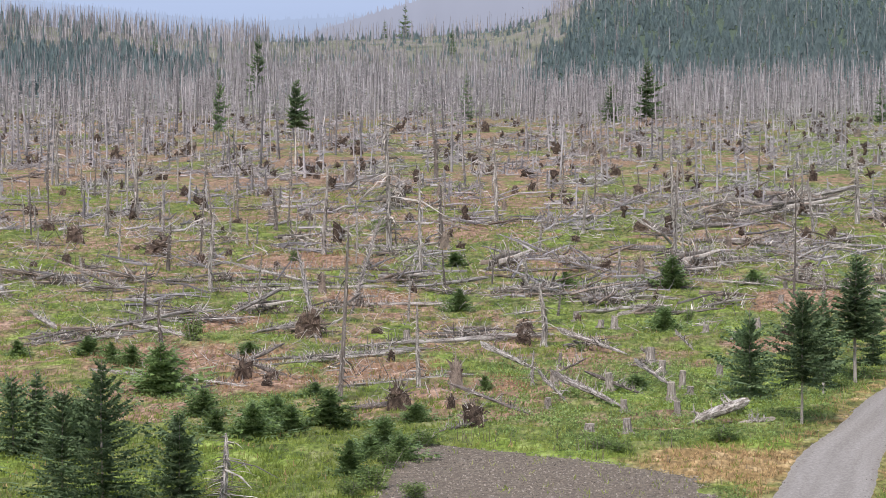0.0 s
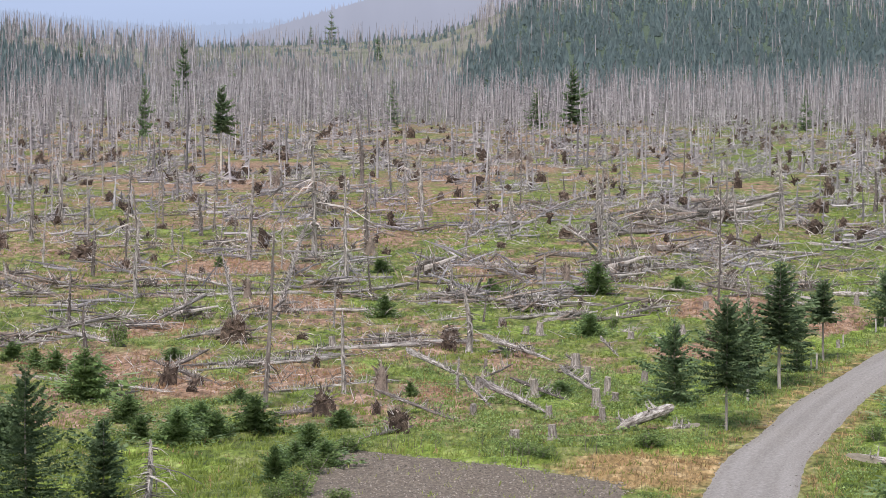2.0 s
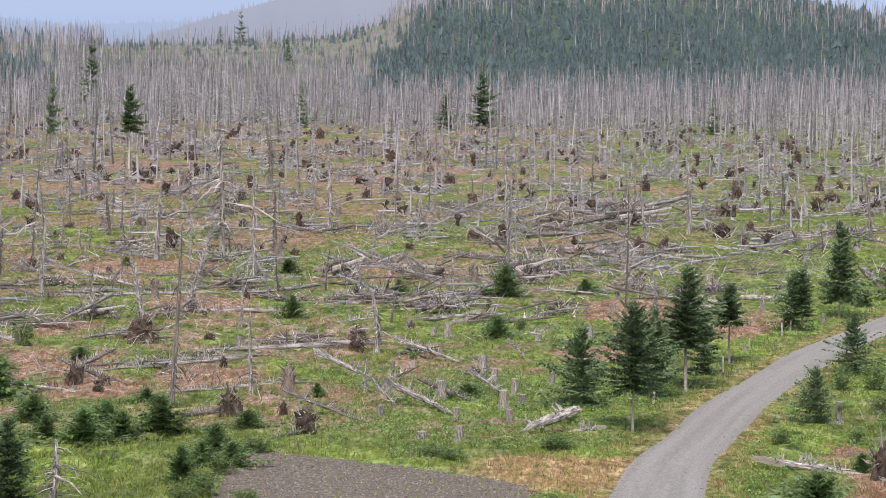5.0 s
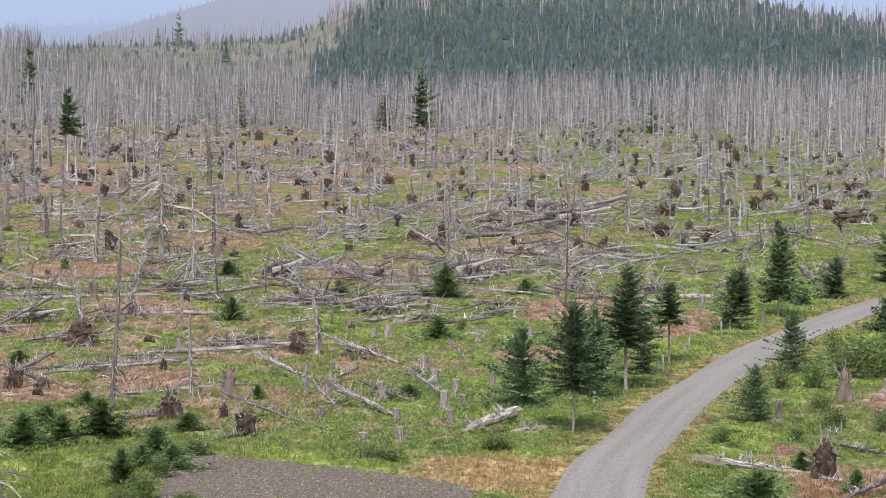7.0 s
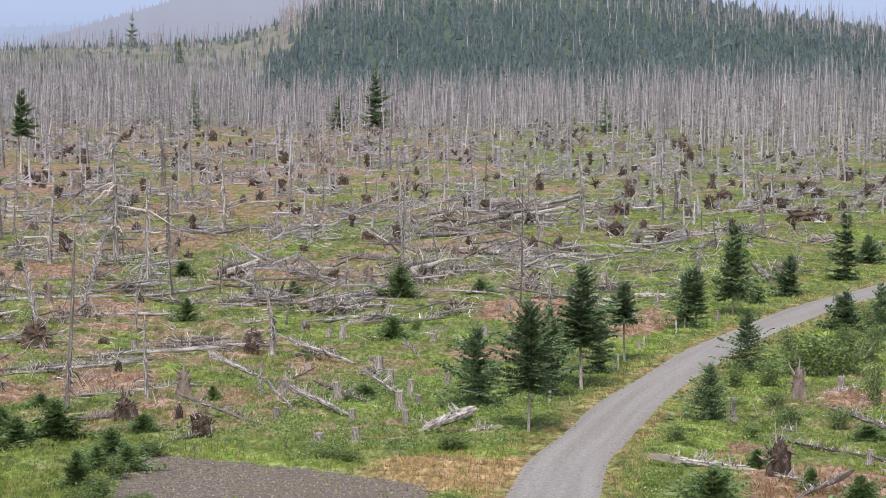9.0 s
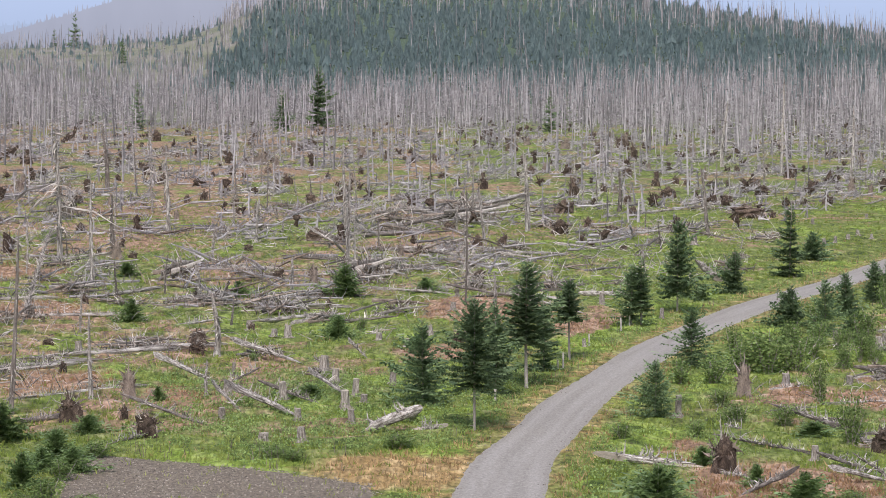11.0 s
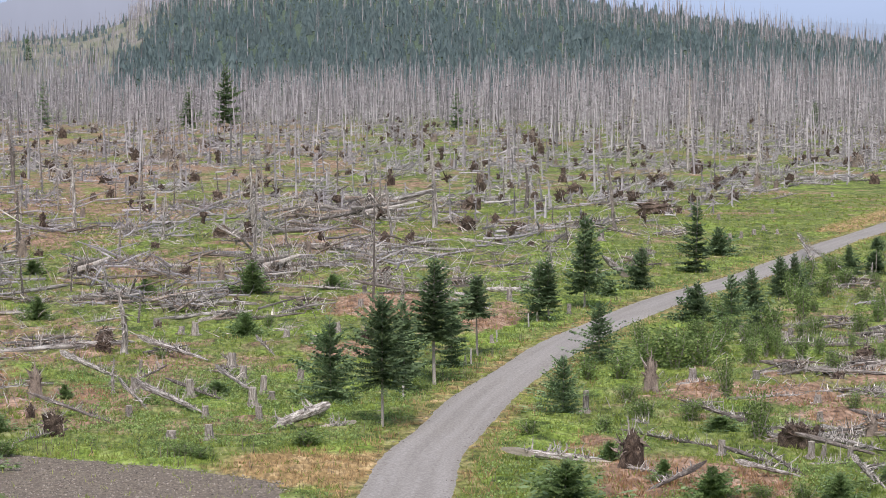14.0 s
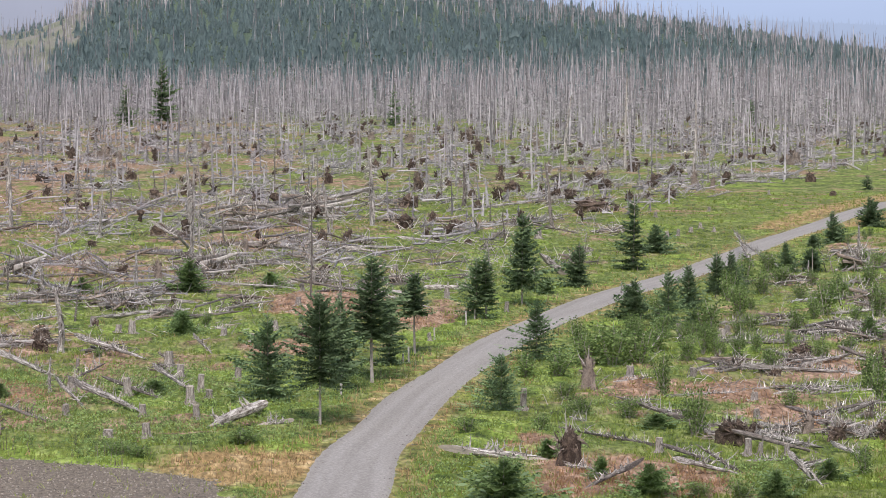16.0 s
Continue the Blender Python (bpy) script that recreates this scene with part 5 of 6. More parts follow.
fallen_tree(-36.2, 526.5, -26.7, 529.8, 0.38, lift=0.93)
fallen_tree(-47.7, 605.8, -39.2, 608.8, 0.44, lift=1.48)
fallen_tree(-55.6, 474.3, -45.5, 474.8, 0.30)
fallen_tree(-17.7, 398.9, -23.3, 397.0, 0.30, lift_thick=0.46)
fallen_tree(-20.1, 368.6, -13.5, 367.9, 0.30, lift_thick=0.11)
fallen_tree(-38.2, 262.3, -31.5, 262.3, 0.30)
fallen_tree(-61.0, 303.7, -56.7, 305.2, 0.30, lift=0.69)
fallen_tree(-55.9, 299.5, -51.6, 300.9, 0.30, lift=0.26)
fallen_tree(-67.5, 422.1, -59.7, 423.3, 0.30, lift=0.20)
fallen_tree(14.5, 285.8, 18.9, 284.2, 0.30, lift_thick=0.74)
fallen_tree(10.2, 291.7, 14.2, 290.3, 0.30, lift_thick=0.31)
fallen_tree(6.2, 294.8, 10.3, 293.4, 0.30, lift_thick=0.66)
fallen_tree(37.1, 198.9, 45.3, 199.1, 0.30)
fallen_tree(36.6, 195.4, 41.8, 194.3, 0.30, lift_thick=0.12)
fallen_tree(35.0, 176.9, 40.9, 174.9, 0.30, lift_thick=0.40)
fallen_tree(32.0, 179.5, 35.7, 180.3, 0.30)
fallen_tree(34.4, 166.2, 38.2, 167.3, 0.30)
fallen_tree(33.9, 156.0, 37.5, 157.2, 0.30, lift=0.44)
fallen_tree(23.0, 135.8, 25.5, 134.9, 0.30, lift_thick=0.60)
fallen_tree(27.2, 130.1, 28.4, 129.7, 0.30, lift_thick=1.55)
fallen_tree(38.3, 209.8, 43.0, 211.0, 0.30, lift=0.14)
fallen_tree(45.6, 206.0, 50.2, 207.0, 0.30, lift=0.11)
fallen_tree(41.1, 179.6, 43.6, 178.8, 0.30, lift_thick=1.08)
fallen_tree(48.4, 216.5, 52.8, 218.0, 0.30, lift=0.21)
fallen_tree(49.8, 229.3, 55.5, 231.2, 0.30, lift=0.29)
fallen_tree(27.0, 138.5, 28.7, 138.9, 0.30)
fallen_tree(27.2, 152.4, 29.7, 152.7, 0.30)
fallen_tree(29.2, 148.0, 31.8, 148.5, 0.30)
fallen_tree(27.6, 142.6, 30.8, 141.5, 0.31, lift_thick=0.84)
fallen_tree(-16.8, 243.4, -10.6, 245.3, 0.31, lift=0.24)
fallen_tree(-9.6, 231.6, -2.7, 234.0, 0.30, lift=0.35)
fallen_tree(-5.2, 221.1, -2.2, 222.2, 0.36, lift=0.43)
fallen_tree(-1.7, 220.8, 2.2, 222.2, 0.32, lift=0.23)
fallen_tree(-12.7, 271.2, -6.9, 269.2, 0.30, lift_thick=0.38)
fallen_tree(-6.3, 268.6, 0.6, 271.0, 0.30, lift=0.36)
fallen_tree(1.0, 249.0, 7.4, 246.7, 0.31, lift_thick=0.41)
fallen_tree(8.3, 243.1, 13.1, 241.4, 0.30, lift_thick=0.83)
fallen_tree(13.1, 227.1, 17.7, 225.5, 0.30, lift_thick=1.12)
fallen_tree(13.4, 268.5, 17.7, 267.0, 0.30, lift_thick=0.42)
fallen_tree(37.2, 383.2, 43.2, 385.3, 0.41, lift=0.35)
fallen_tree(39.8, 352.7, 45.7, 354.7, 0.30, lift=0.45)
fallen_tree(38.5, 325.2, 42.6, 323.8, 0.30, lift_thick=0.75)
fallen_tree(21.3, 304.0, 26.2, 302.3, 0.30, lift_thick=0.61)
fallen_tree(31.4, 340.4, 38.2, 338.8, 0.30, lift_thick=0.24)
fallen_tree(89.6, 474.0, 102.1, 470.9, 0.42, lift_thick=0.52)
fallen_tree(118.4, 607.6, 135.7, 603.0, 0.43, lift_thick=0.81)
fallen_tree(83.4, 459.9, 92.8, 458.2, 0.33, lift_thick=0.29)
fallen_tree(126.4, 664.7, 133.2, 667.0, 0.48, lift=0.59)
fallen_tree(36.5, 338.5, 40.9, 340.0, 0.30, lift=0.25)
fallen_tree(91.4, 546.5, 96.9, 545.0, 0.39, lift_thick=0.27)
fallen_tree(73.0, 405.7, 76.4, 406.9, 0.30, lift=0.76)
fallen_tree(20.6, 410.1, 27.2, 412.0, 0.30, lift=0.31)
fallen_tree(31.8, 407.8, 37.6, 405.8, 0.30, lift_thick=0.47)
fallen_tree(164.4, 737.3, 170.5, 738.7, 0.53, lift=0.26)
fallen_tree(130.2, 594.9, 138.8, 597.2, 0.32, lift=0.40)
shrub(33.7, 190.1, 2.3, 1.5)
shrub(38.6, 159.6, 2.9, 1.6)
shrub(42.9, 230.1, 2.8, 1.8)
shrub(46.1, 212.1, 1.9, 1.7)
shrub(51.7, 229.4, 2.3, 1.8)
shrub(58.6, 246.5, 2.2, 2.2)
shrub(48.2, 250.5, 2.5, 2.0)
shrub(53.0, 263.8, 2.1, 2.1)
shrub(25.8, 196.6, 2.0, 1.6)
shrub(32.4, 200.1, 2.0, 1.6)
shrub(17.1, 169.9, 1.0, 1.4)
shrub(21.2, 166.6, 1.0, 1.7)
shrub(14.0, 151.7, 0.9, 1.5)
shrub(33.5, 160.1, 1.1, 1.3)
shrub(39.7, 203.7, 1.6, 1.6)
shrub(-7.4, 191.0, 0.7, 0.9)
shrub(-0.2, 213.0, 1.1, 1.1)
shrub(2.7, 158.9, 0.8, 1.6)
spruce(366.5, 1900.0, 12.9, 5.3, bare=0.1)
spruce(382.1, 1900.0, 9.1, 4.6, bare=0.1)
spruce(-192.5, 1900.0, 22.8, 7.6, bare=0.1)
spruce(-207.0, 1900.0, 12.9, 4.6, bare=0.1)
brush_heap(27.9, 147.7, 0.89, 3.25)
brush_heap(33.9, 146.5, 1.17, 2.64)
brush_heap(46.0, 194.9, 1.32, 3.12)
brush_heap(52.7, 221.3, 1.15, 3.10)
brush_heap(38.9, 182.5, 0.80, 3.28)
brush_heap(26.6, 158.0, 0.57, 1.90)
brush_heap(35.2, 168.4, 0.61, 3.03)
root_plate(-27.3, 201.2, 1.45, 1.54)
root_plate(-11.6, 196.9, 0.88, 1.27)
root_plate(-27.9, 175.2, 0.56, 0.89)
root_plate(-25.4, 167.9, 0.54, 0.74)
root_plate(-22.5, 201.9, 0.58, 0.96)
root_plate(-35.5, 200.0, 0.96, 1.02)
root_plate(-12.4, 169.3, 0.54, 0.58)
root_plate(-19.7, 184.3, 0.74, 0.63)
root_plate(-32.0, 242.9, 0.97, 0.83)
root_plate(-23.4, 237.2, 0.95, 0.73)
root_plate(-14.3, 242.2, 1.16, 0.91)
root_plate(0.3, 269.0, 1.38, 1.83)
root_plate(-8.6, 215.0, 0.62, 0.51)
root_plate(-3.2, 225.2, 0.54, 1.00)
root_plate(11.0, 266.6, 0.60, 1.13)
root_plate(-4.9, 268.1, 1.20, 0.91)
brush_heap(-27.3, 200.8, 1.69, 3.81)
brush_heap(-14.3, 199.4, 0.80, 5.98)
brush_heap(-21.5, 192.1, 0.61, 4.61)
brush_heap(-35.5, 207.8, 1.00, 7.06)
brush_heap(-20.0, 238.3, 0.95, 7.15)
brush_heap(-13.3, 239.4, 1.05, 5.74)
brush_heap(-36.9, 235.5, 1.04, 6.59)
brush_heap(0.1, 260.6, 1.77, 6.25)
brush_heap(-4.8, 246.8, 1.09, 6.91)
brush_heap(5.6, 275.9, 1.21, 6.62)
stump(-3.3, 148.8, 0.83, 0.54)
stump(-5.3, 148.8, 0.48, 0.60)
stump(-8.0, 158.3, 0.70, 0.44)
stump(-8.2, 169.7, 1.02, 0.58)
stump(-4.8, 168.3, 1.08, 0.51)
stump(-5.6, 208.3, 1.00, 0.58)
stump(-2.6, 183.5, 1.17, 0.66)
stump(-1.8, 177.5, 0.92, 0.53)
stump(-1.1, 163.8, 1.11, 0.59)
stump(-0.5, 169.7, 1.15, 0.48)
stump(-0.7, 157.0, 0.82, 0.44)
stump(0.0, 166.9, 0.53, 0.47)
stump(1.8, 176.8, 0.85, 0.46)
stump(7.3, 229.5, 0.73, 0.55)
stump(4.9, 208.8, 0.75, 0.54)
stump(-3.7, 158.0, 0.70, 0.44)
stump(-8.7, 215.3, 0.78, 0.60)
stump(-8.4, 180.9, 1.01, 0.25)
stump(1.1, 205.5, 0.58, 0.49)
stump(-6.7, 210.1, 0.59, 0.50)
stump(3.1, 201.3, 0.56, 0.48)
stump(-20.0, 198.1, 0.80, 0.56)
stump(8.1, 243.7, 0.68, 0.49)
stump(18.1, 161.5, 1.30, 0.42)
stump(23.4, 220.8, 0.89, 0.40)
stump(23.1, 143.2, 0.81, 0.44)
stump(31.9, 162.9, 0.60, 0.46)
stump(26.6, 176.5, 0.79, 0.54)
stump(30.5, 175.9, 0.64, 0.50)
stump(34.6, 205.5, 0.58, 0.42)
stump(27.4, 141.5, 0.86, 0.40)
stump(28.0, 141.3, 0.69, 0.29)
stump(36.7, 312.3, 1.38, 0.69)
stump(36.7, 199.9, 0.65, 0.57)
stump(37.6, 202.3, 0.66, 0.49)
stump(30.6, 155.4, 0.57, 0.41)
stump(52.2, 318.6, 0.65, 0.52)
stump(53.8, 320.6, 0.78, 0.46)
stump(56.3, 326.6, 0.66, 0.53)
stump(58.7, 333.7, 0.68, 0.47)
stump(59.4, 328.4, 0.53, 0.40)
stump(56.8, 355.7, 0.72, 0.50)
stump(65.7, 367.1, 0.67, 0.45)
stump(83.3, 415.2, 0.68, 0.42)
stump(19.8, 234.0, 0.94, 0.47)
stump(15.7, 199.9, 0.64, 0.32)
stump(17.5, 263.8, 0.63, 0.53)
stump(29.4, 141.3, 0.58, 0.35)
stump(34.3, 148.9, 0.67, 0.37)
stump(42.8, 195.6, 0.56, 0.40)
post(13.3, 187.4, 0.98)
post(12.9, 186.8, 0.60)
post(16.2, 201.8, 0.81)
post(19.4, 211.7, 1.02)
post(20.3, 214.7, 0.86)
post(7.9, 168.8, 1.01)
brush_heap(-32.7, 215.5, 2.11, 5.23)
brush_heap(-37.9, 212.2, 1.42, 6.04)
brush_heap(-41.2, 192.7, 1.56, 6.31)
brush_heap(-44.2, 193.9, 1.05, 4.77)
brush_heap(0.6, 266.8, 3.52, 4.80)
brush_heap(-2.8, 221.5, 1.75, 3.54)
brush_heap(-17.1, 264.3, 3.50, 4.24)
brush_heap(-12.5, 237.8, 2.10, 4.76)
brush_heap(-7.1, 195.0, 1.03, 3.51)
brush_heap(-6.1, 230.0, 2.02, 5.52)
brush_heap(-26.2, 223.2, 1.98, 2.70)
brush_heap(-25.2, 249.2, 2.20, 5.51)
brush_heap(-16.2, 200.4, 1.33, 4.83)
brush_heap(-40.9, 245.9, 1.65, 6.98)
brush_heap(-58.6, 248.0, 1.91, 7.14)
brush_heap(-48.9, 245.5, 1.87, 7.01)
brush_heap(-14.7, 202.4, 1.16, 4.46)
brush_heap(-23.8, 183.5, 0.98, 3.33)
brush_heap(5.1, 333.2, 2.20, 8.00)
brush_heap(13.1, 373.9, 3.62, 8.98)
brush_heap(-38.8, 369.9, 4.91, 4.46)
brush_heap(-3.0, 182.1, 0.96, 2.19)
brush_heap(27.9, 147.9, 0.99, 3.31)
brush_heap(31.2, 149.0, 1.21, 3.04)
brush_heap(33.7, 147.9, 1.33, 2.73)
brush_heap(33.9, 179.5, 1.37, 4.02)
brush_heap(36.3, 177.2, 1.19, 3.26)
brush_heap(35.9, 166.5, 0.90, 3.07)
brush_heap(36.8, 154.2, 1.74, 2.22)
brush_heap(45.4, 201.3, 1.82, 4.95)
brush_heap(53.6, 225.4, 2.55, 4.17)
brush_heap(25.0, 162.4, 0.87, 2.63)
brush_heap(29.7, 136.2, 0.92, 1.39)
brush_heap(42.8, 208.8, 1.41, 4.26)
brush_heap(61.9, 264.8, 2.99, 4.89)
brush_heap(2.8, 227.6, 2.00, 5.46)
brush_heap(-7.9, 234.6, 1.86, 6.10)
brush_heap(3.7, 356.7, 3.14, 9.99)
brush_heap(13.8, 359.8, 3.96, 10.08)
spruce(-6.6, 60.2, 0.5, 0.2, thin=0.8)
spruce(-6.1, 60.2, 0.7, 0.3, thin=0.8)
spruce(-130.3, 1539.5, 16.9, 4.0)
spruce(-89.5, 1451.0, 12.9, 3.2)
spruce(-178.7, 1305.1, 15.2, 3.7)
spruce(-289.8, 1514.9, 13.7, 4.9)
spruce(11.5, 59.4, 0.4, 0.2)
spruce(12.0, 59.4, 0.4, 0.2)

# ---- windthrow over the plain: more of the same ----
rng = random.Random(21)


def spot(y0, y1, power=1.0, left=-0.27, right=0.27):
    """A place on the plain off the road and the yard."""
    while True:
        y = y0 + (y1 - y0) * rng.random() ** power
        x = y * rng.uniform(left, right)
        d = off_road(x, y)
        if d > (9 if y > 230 else 6) and not in_yard(np.array(x), np.array(y)) and (x < 0.02 * y or d > 0):
            return x, y


def right_of_road(x, y):
    return x > np.interp(y, ROAD_CENTRE[:, 1], ROAD_CENTRE[:, 0])


def clump(x, y, size=16.0):
    """0 to 1: how thickly the timber lies here."""
    v = noise.noise((x / size, y / (size * 2.4), 3.1)) + 0.5 * noise.noise((x / 5.0, y / 12.0, 7.7))
    return min(1.0, max(0.02, 0.42 + 1.7 * v))


def cleared(x, y):
    """The strips beside the road were cleared of timber."""
    if right_of_road(x, y):
        return off_road(x, y) < np.interp(y, [120, 200, 300, 500], [7, 9, 9, 25])
    return off_road(x, y) < np.interp(y, [120, 200, 260, 300, 340, 418, 515, 700], [24, 18, 11, 15, 22, 32, 27, 25]) or (y < 205 and x > -14)


far_logs = []


def windthrow(x, y, wide, deep, n):
    """Fallen trees lying across one another in a patch of half widths wide and deep."""
    for i in range(n):
        px, py = x + rng.gauss(0, 0.5) * wide, y + rng.gauss(0, 0.5) * deep
        a = (rng.gauss(0.0, 0.4) if rng.random() < 0.3 else rng.uniform(-1.45, 1.45)) + (math.pi if rng.random() < 0.45 else 0)
        ln = rng.uniform(2.0, 7.5 if py < 214 else 5.5)
        qx, qy = px + math.cos(a) * ln, py + math.sin(a) * ln
        if min(road_distance(np.linspace(px, qx, 5), np.linspace(py, qy, 5))) < 7:
            continue
        if py > 214:
            far_logs.append((px, py, qx, qy, rng.choice([0.1, 0.2, 0.35, 0.6]), rng.choice([0.0, 0.0, 0.4, 0.8, 1.5])))
            continue
        fallen_tree(px, py, qx, qy, rng.uniform(0.26, 0.46), root=rng.uniform(1.0, 1.9) if rng.random() < 0.16 else 0.0, lift=rng.choice([0, 0, 0.3, 0.7, 1.2]), over=rng.choice([0, 0, 0.1]))
        if i % 3 == 0:
            brush_heap(px + rng.uniform(-2, 2), py - 1, rng.uniform(0.7, 1.5), rng.uniform(2.5, 5.0))


windthrow(-56.0, 246, 5.4, 10, 9)
windthrow(-42.8, 224, 4.9, 8, 7)
windthrow(-35.7, 239, 4.3, 8, 8)
windthrow(-26.1, 249, 4.5, 9, 9)
windthrow(-13.3, 244, 4.9, 8, 9)
windthrow(-4.6, 251, 3.0, 8, 5)
windthrow(-19.9, 259, 3.6, 7, 5)
windthrow(-8.0, 233, 3.7, 5, 5)
windthrow(9.3, 377, 8.9, 39, 26)
windthrow(0.4, 341, 4.8, 16, 12)
windthrow(6.1, 470, 6.6, 31, 10)
windthrow(10.0, 284, 5.1, 11, 12)
windthrow(0.4, 272, 3.3, 12, 10)
windthrow(-29.6, 379, 6.8, 32, 18)
windthrow(-43.3, 385, 7.7, 33, 18)
windthrow(-22.8, 333, 6.0, 11, 10)
windthrow(-38.9, 292, 5.3, 7, 8)
windthrow(-31.2, 297, 3.6, 9, 8)
windthrow(-64.7, 406, 7.3, 27, 12)
windthrow(-99.2, 472, 11.3, 32, 14)
windthrow(-85.0, 473, 8.5, 27, 8)
windthrow(-86.8, 366, 4.4, 22, 8)
windthrow(-39.2, 613, 13.3, 60, 16)
windthrow(-19.2, 635, 8.8, 60, 10)
windthrow(-6.8, 366, 4.4, 19, 8)
windthrow(13.7, 306, 4.9, 15, 10)
windthrow(-16.5, 340, 4.1, 16, 8)
windthrow(-8.8, 271, 3.2, 10, 8)
windthrow(-27.1, 269, 4.8, 12, 10)
windthrow(-16.2, 278, 3.3, 11, 8)
windthrow(-47.1, 267, 5.9, 10, 12)
windthrow(-2.6, 305, 3.6, 13, 6)
windthrow(-13.7, 277, 6.1, 11, 9)
windthrow(-3.5, 255, 5.6, 8, 9)
windthrow(-8.8, 235, 6.1, 7, 8)
windthrow(3.5, 284, 5.1, 11, 7)
windthrow(10.2, 268, 4.3, 9, 6)
windthrow(18.3, 276, 3.3, 8, 4)
windthrow(46.7, 203, 2.4, 7, 5)
windthrow(52.1, 227, 2.7, 7, 5)
windthrow(39.3, 184, 2.2, 5, 3)
windthrow(34.9, 148, 1.2, 4, 3)
windthrow(37.2, -428, 59.4, -518, 6)
windthrow(37.1, -400, 56.3, -487, 7)
windthrow(36.2, -360, 55.0, -441, 8)
windthrow(32.0, -451, 48.5, -533, 8)
windthrow(34.5, -463, 49.9, -539, 6)
windthrow(34.0, -533, 48.4, -606, 7)
windthrow(23.9, -342, 36.5, -406, 8)
windthrow(29.6, -264, 40.9, -327, 9)
windthrow(38.3, -450, 57.9, -544, 6)
windthrow(45.7, -444, 64.7, -537, 7)
windthrow(43.8, -315, 59.7, -398, 8)
windthrow(48.4, -457, 67.9, -554, 6)
windthrow(49.9, -465, 71.6, -567, 5)
windthrow(27.0, -450, 38.5, -514, 9)
windthrow(27.2, -443, 40.5, -513, 8)
windthrow(29.2, -453, 42.2, -521, 10)
windthrow(29.1, -319, 43.0, -386, 12)
windthrow(-16.8, -463, 7.3, -571, 7)
windthrow(-9.6, -486, 14.4, -589, 7)
windthrow(-5.2, -487, 14.2, -587, 9)
windthrow(-1.7, -465, 18.6, -564, 8)
windthrow(-13.1, -377, 13.3, -495, 6)
windthrow(-6.3, -466, 20.4, -585, 6)
windthrow(1.1, -372, 26.5, -482, 7)
windthrow(8.7, -345, 32.5, -453, 7)
windthrow(14.0, -323, 36.6, -426, 7)
windthrow(13.8, -374, 38.4, -492, 6)
windthrow(127.1, 637, 14.0, 41, 12)
windthrow(102.1, 629, 8.7, 56, 8)
windthrow(25.6, 387, 4.6, 21, 8)
windthrow(29.2, 323, 4.5, 15, 8)
windthrow(49.5, 417, 4.2, 18, 5)
windthrow(51.4, 370, 3.7, 14, 4)
windthrow(95.3, 481, 7.7, 19, 6)
windthrow(73.9, 702, 16.6, 60, 12)
windthrow(114.6, 510, 6.1, 26, 5)
windthrow(119.7, 845, 20.1, 60, 10)
windthrow(189.8, 877, 20.8, 60, 10)

# root plates
count = 0
while count < 60:
    x, y = spot(430, 760, 0.8)
    if cleared(x, y) or rng.random() > clump(x, y):
        continue
    h = rng.uniform(1.2, 2.6)
    root_plate(x, y, h, h * rng.uniform(0.7, 1.3), tall=rng.random() < 0.4)
    count += 1

# heaps of branches
count = 0
while count < 70:
    x, y = spot(215, 430, 0.9)
    if cleared(x, y) or rng.random() > clump(x, y):
        continue
    brush_heap(x, y, rng.uniform(0.7, 1.9), rng.uniform(2.0, 6.0))
    count += 1

# standing dead trees on the plain
count = 0
while count < 190:
    x, y = spot(205, 520, 0.7)
    if cleared(x, y) or rng.random() > np.interp(x / y, [-0.24, -0.1, 0.0, 0.2], [1.0, 0.6, 0.4, 0.25]):
        continue
    tall = rng.random() < 0.2
    dead_tree(x, y, rng.uniform(6, 12) if tall else rng.uniform(1.0, 4.5), rng.uniform(0.15, 0.29), dark=rng.random() < 0.25, gnarly=rng.random() < 0.12)
    count += 1


# ---- stuff that nobody could count ----
def stuff(name, shape, mats, label, category, smooth=False):
    return tagged(new(name, shape.mesh(name, *mats, smooth=smooth)), label, category, kind="stuff")


def far_stem(s, x, y, h, rng, twigs=12, stout=1.0):
    z = land(x, y)
    lx, ly = rng.gauss(0, 0.055) * h, rng.uniform(-0.02, 0.02) * h
    bushy = rng.choice([0.5, 0.8, 1.0, 1.4])
    r = rng.uniform(0.1, 0.24) * stout
    base, top = Vector((x, y, z - 0.3)), Vector((x + lx, y + ly, z + h))
    i = len(s.v)
    for p, rr in ((base, r), (base.lerp(top, 0.55), r * 0.75), (top, r * 0.25)):
        for k in range(4):
            a = 1.571 * k + 0.4
            s.v.append((p.x + math.cos(a) * rr, p.y + math.sin(a) * rr, p.z))
    for j in (0, 4):
        for k in range(4):
            m = (k + 1) % 4
            s.face((i + j + k, i + j + m, i + j + 4 + m, i + j + 4 + k))
    for k in range(twigs):
        t = rng.uniform(0.12, 0.97)
        p = base.lerp(top, t)
        a = rng.uniform(0, 6.28)
        ln = rng.uniform(0.7, 2.1) * (1.25 - t) * bushy
        q = p + Vector((math.cos(a) * ln, math.sin(a) * ln, -ln * rng.uniform(-0.1, 0.8)))
        s.tri(p + Vector((0, 0, 0.17)), q, p - Vector((0, 0, 0.17)))


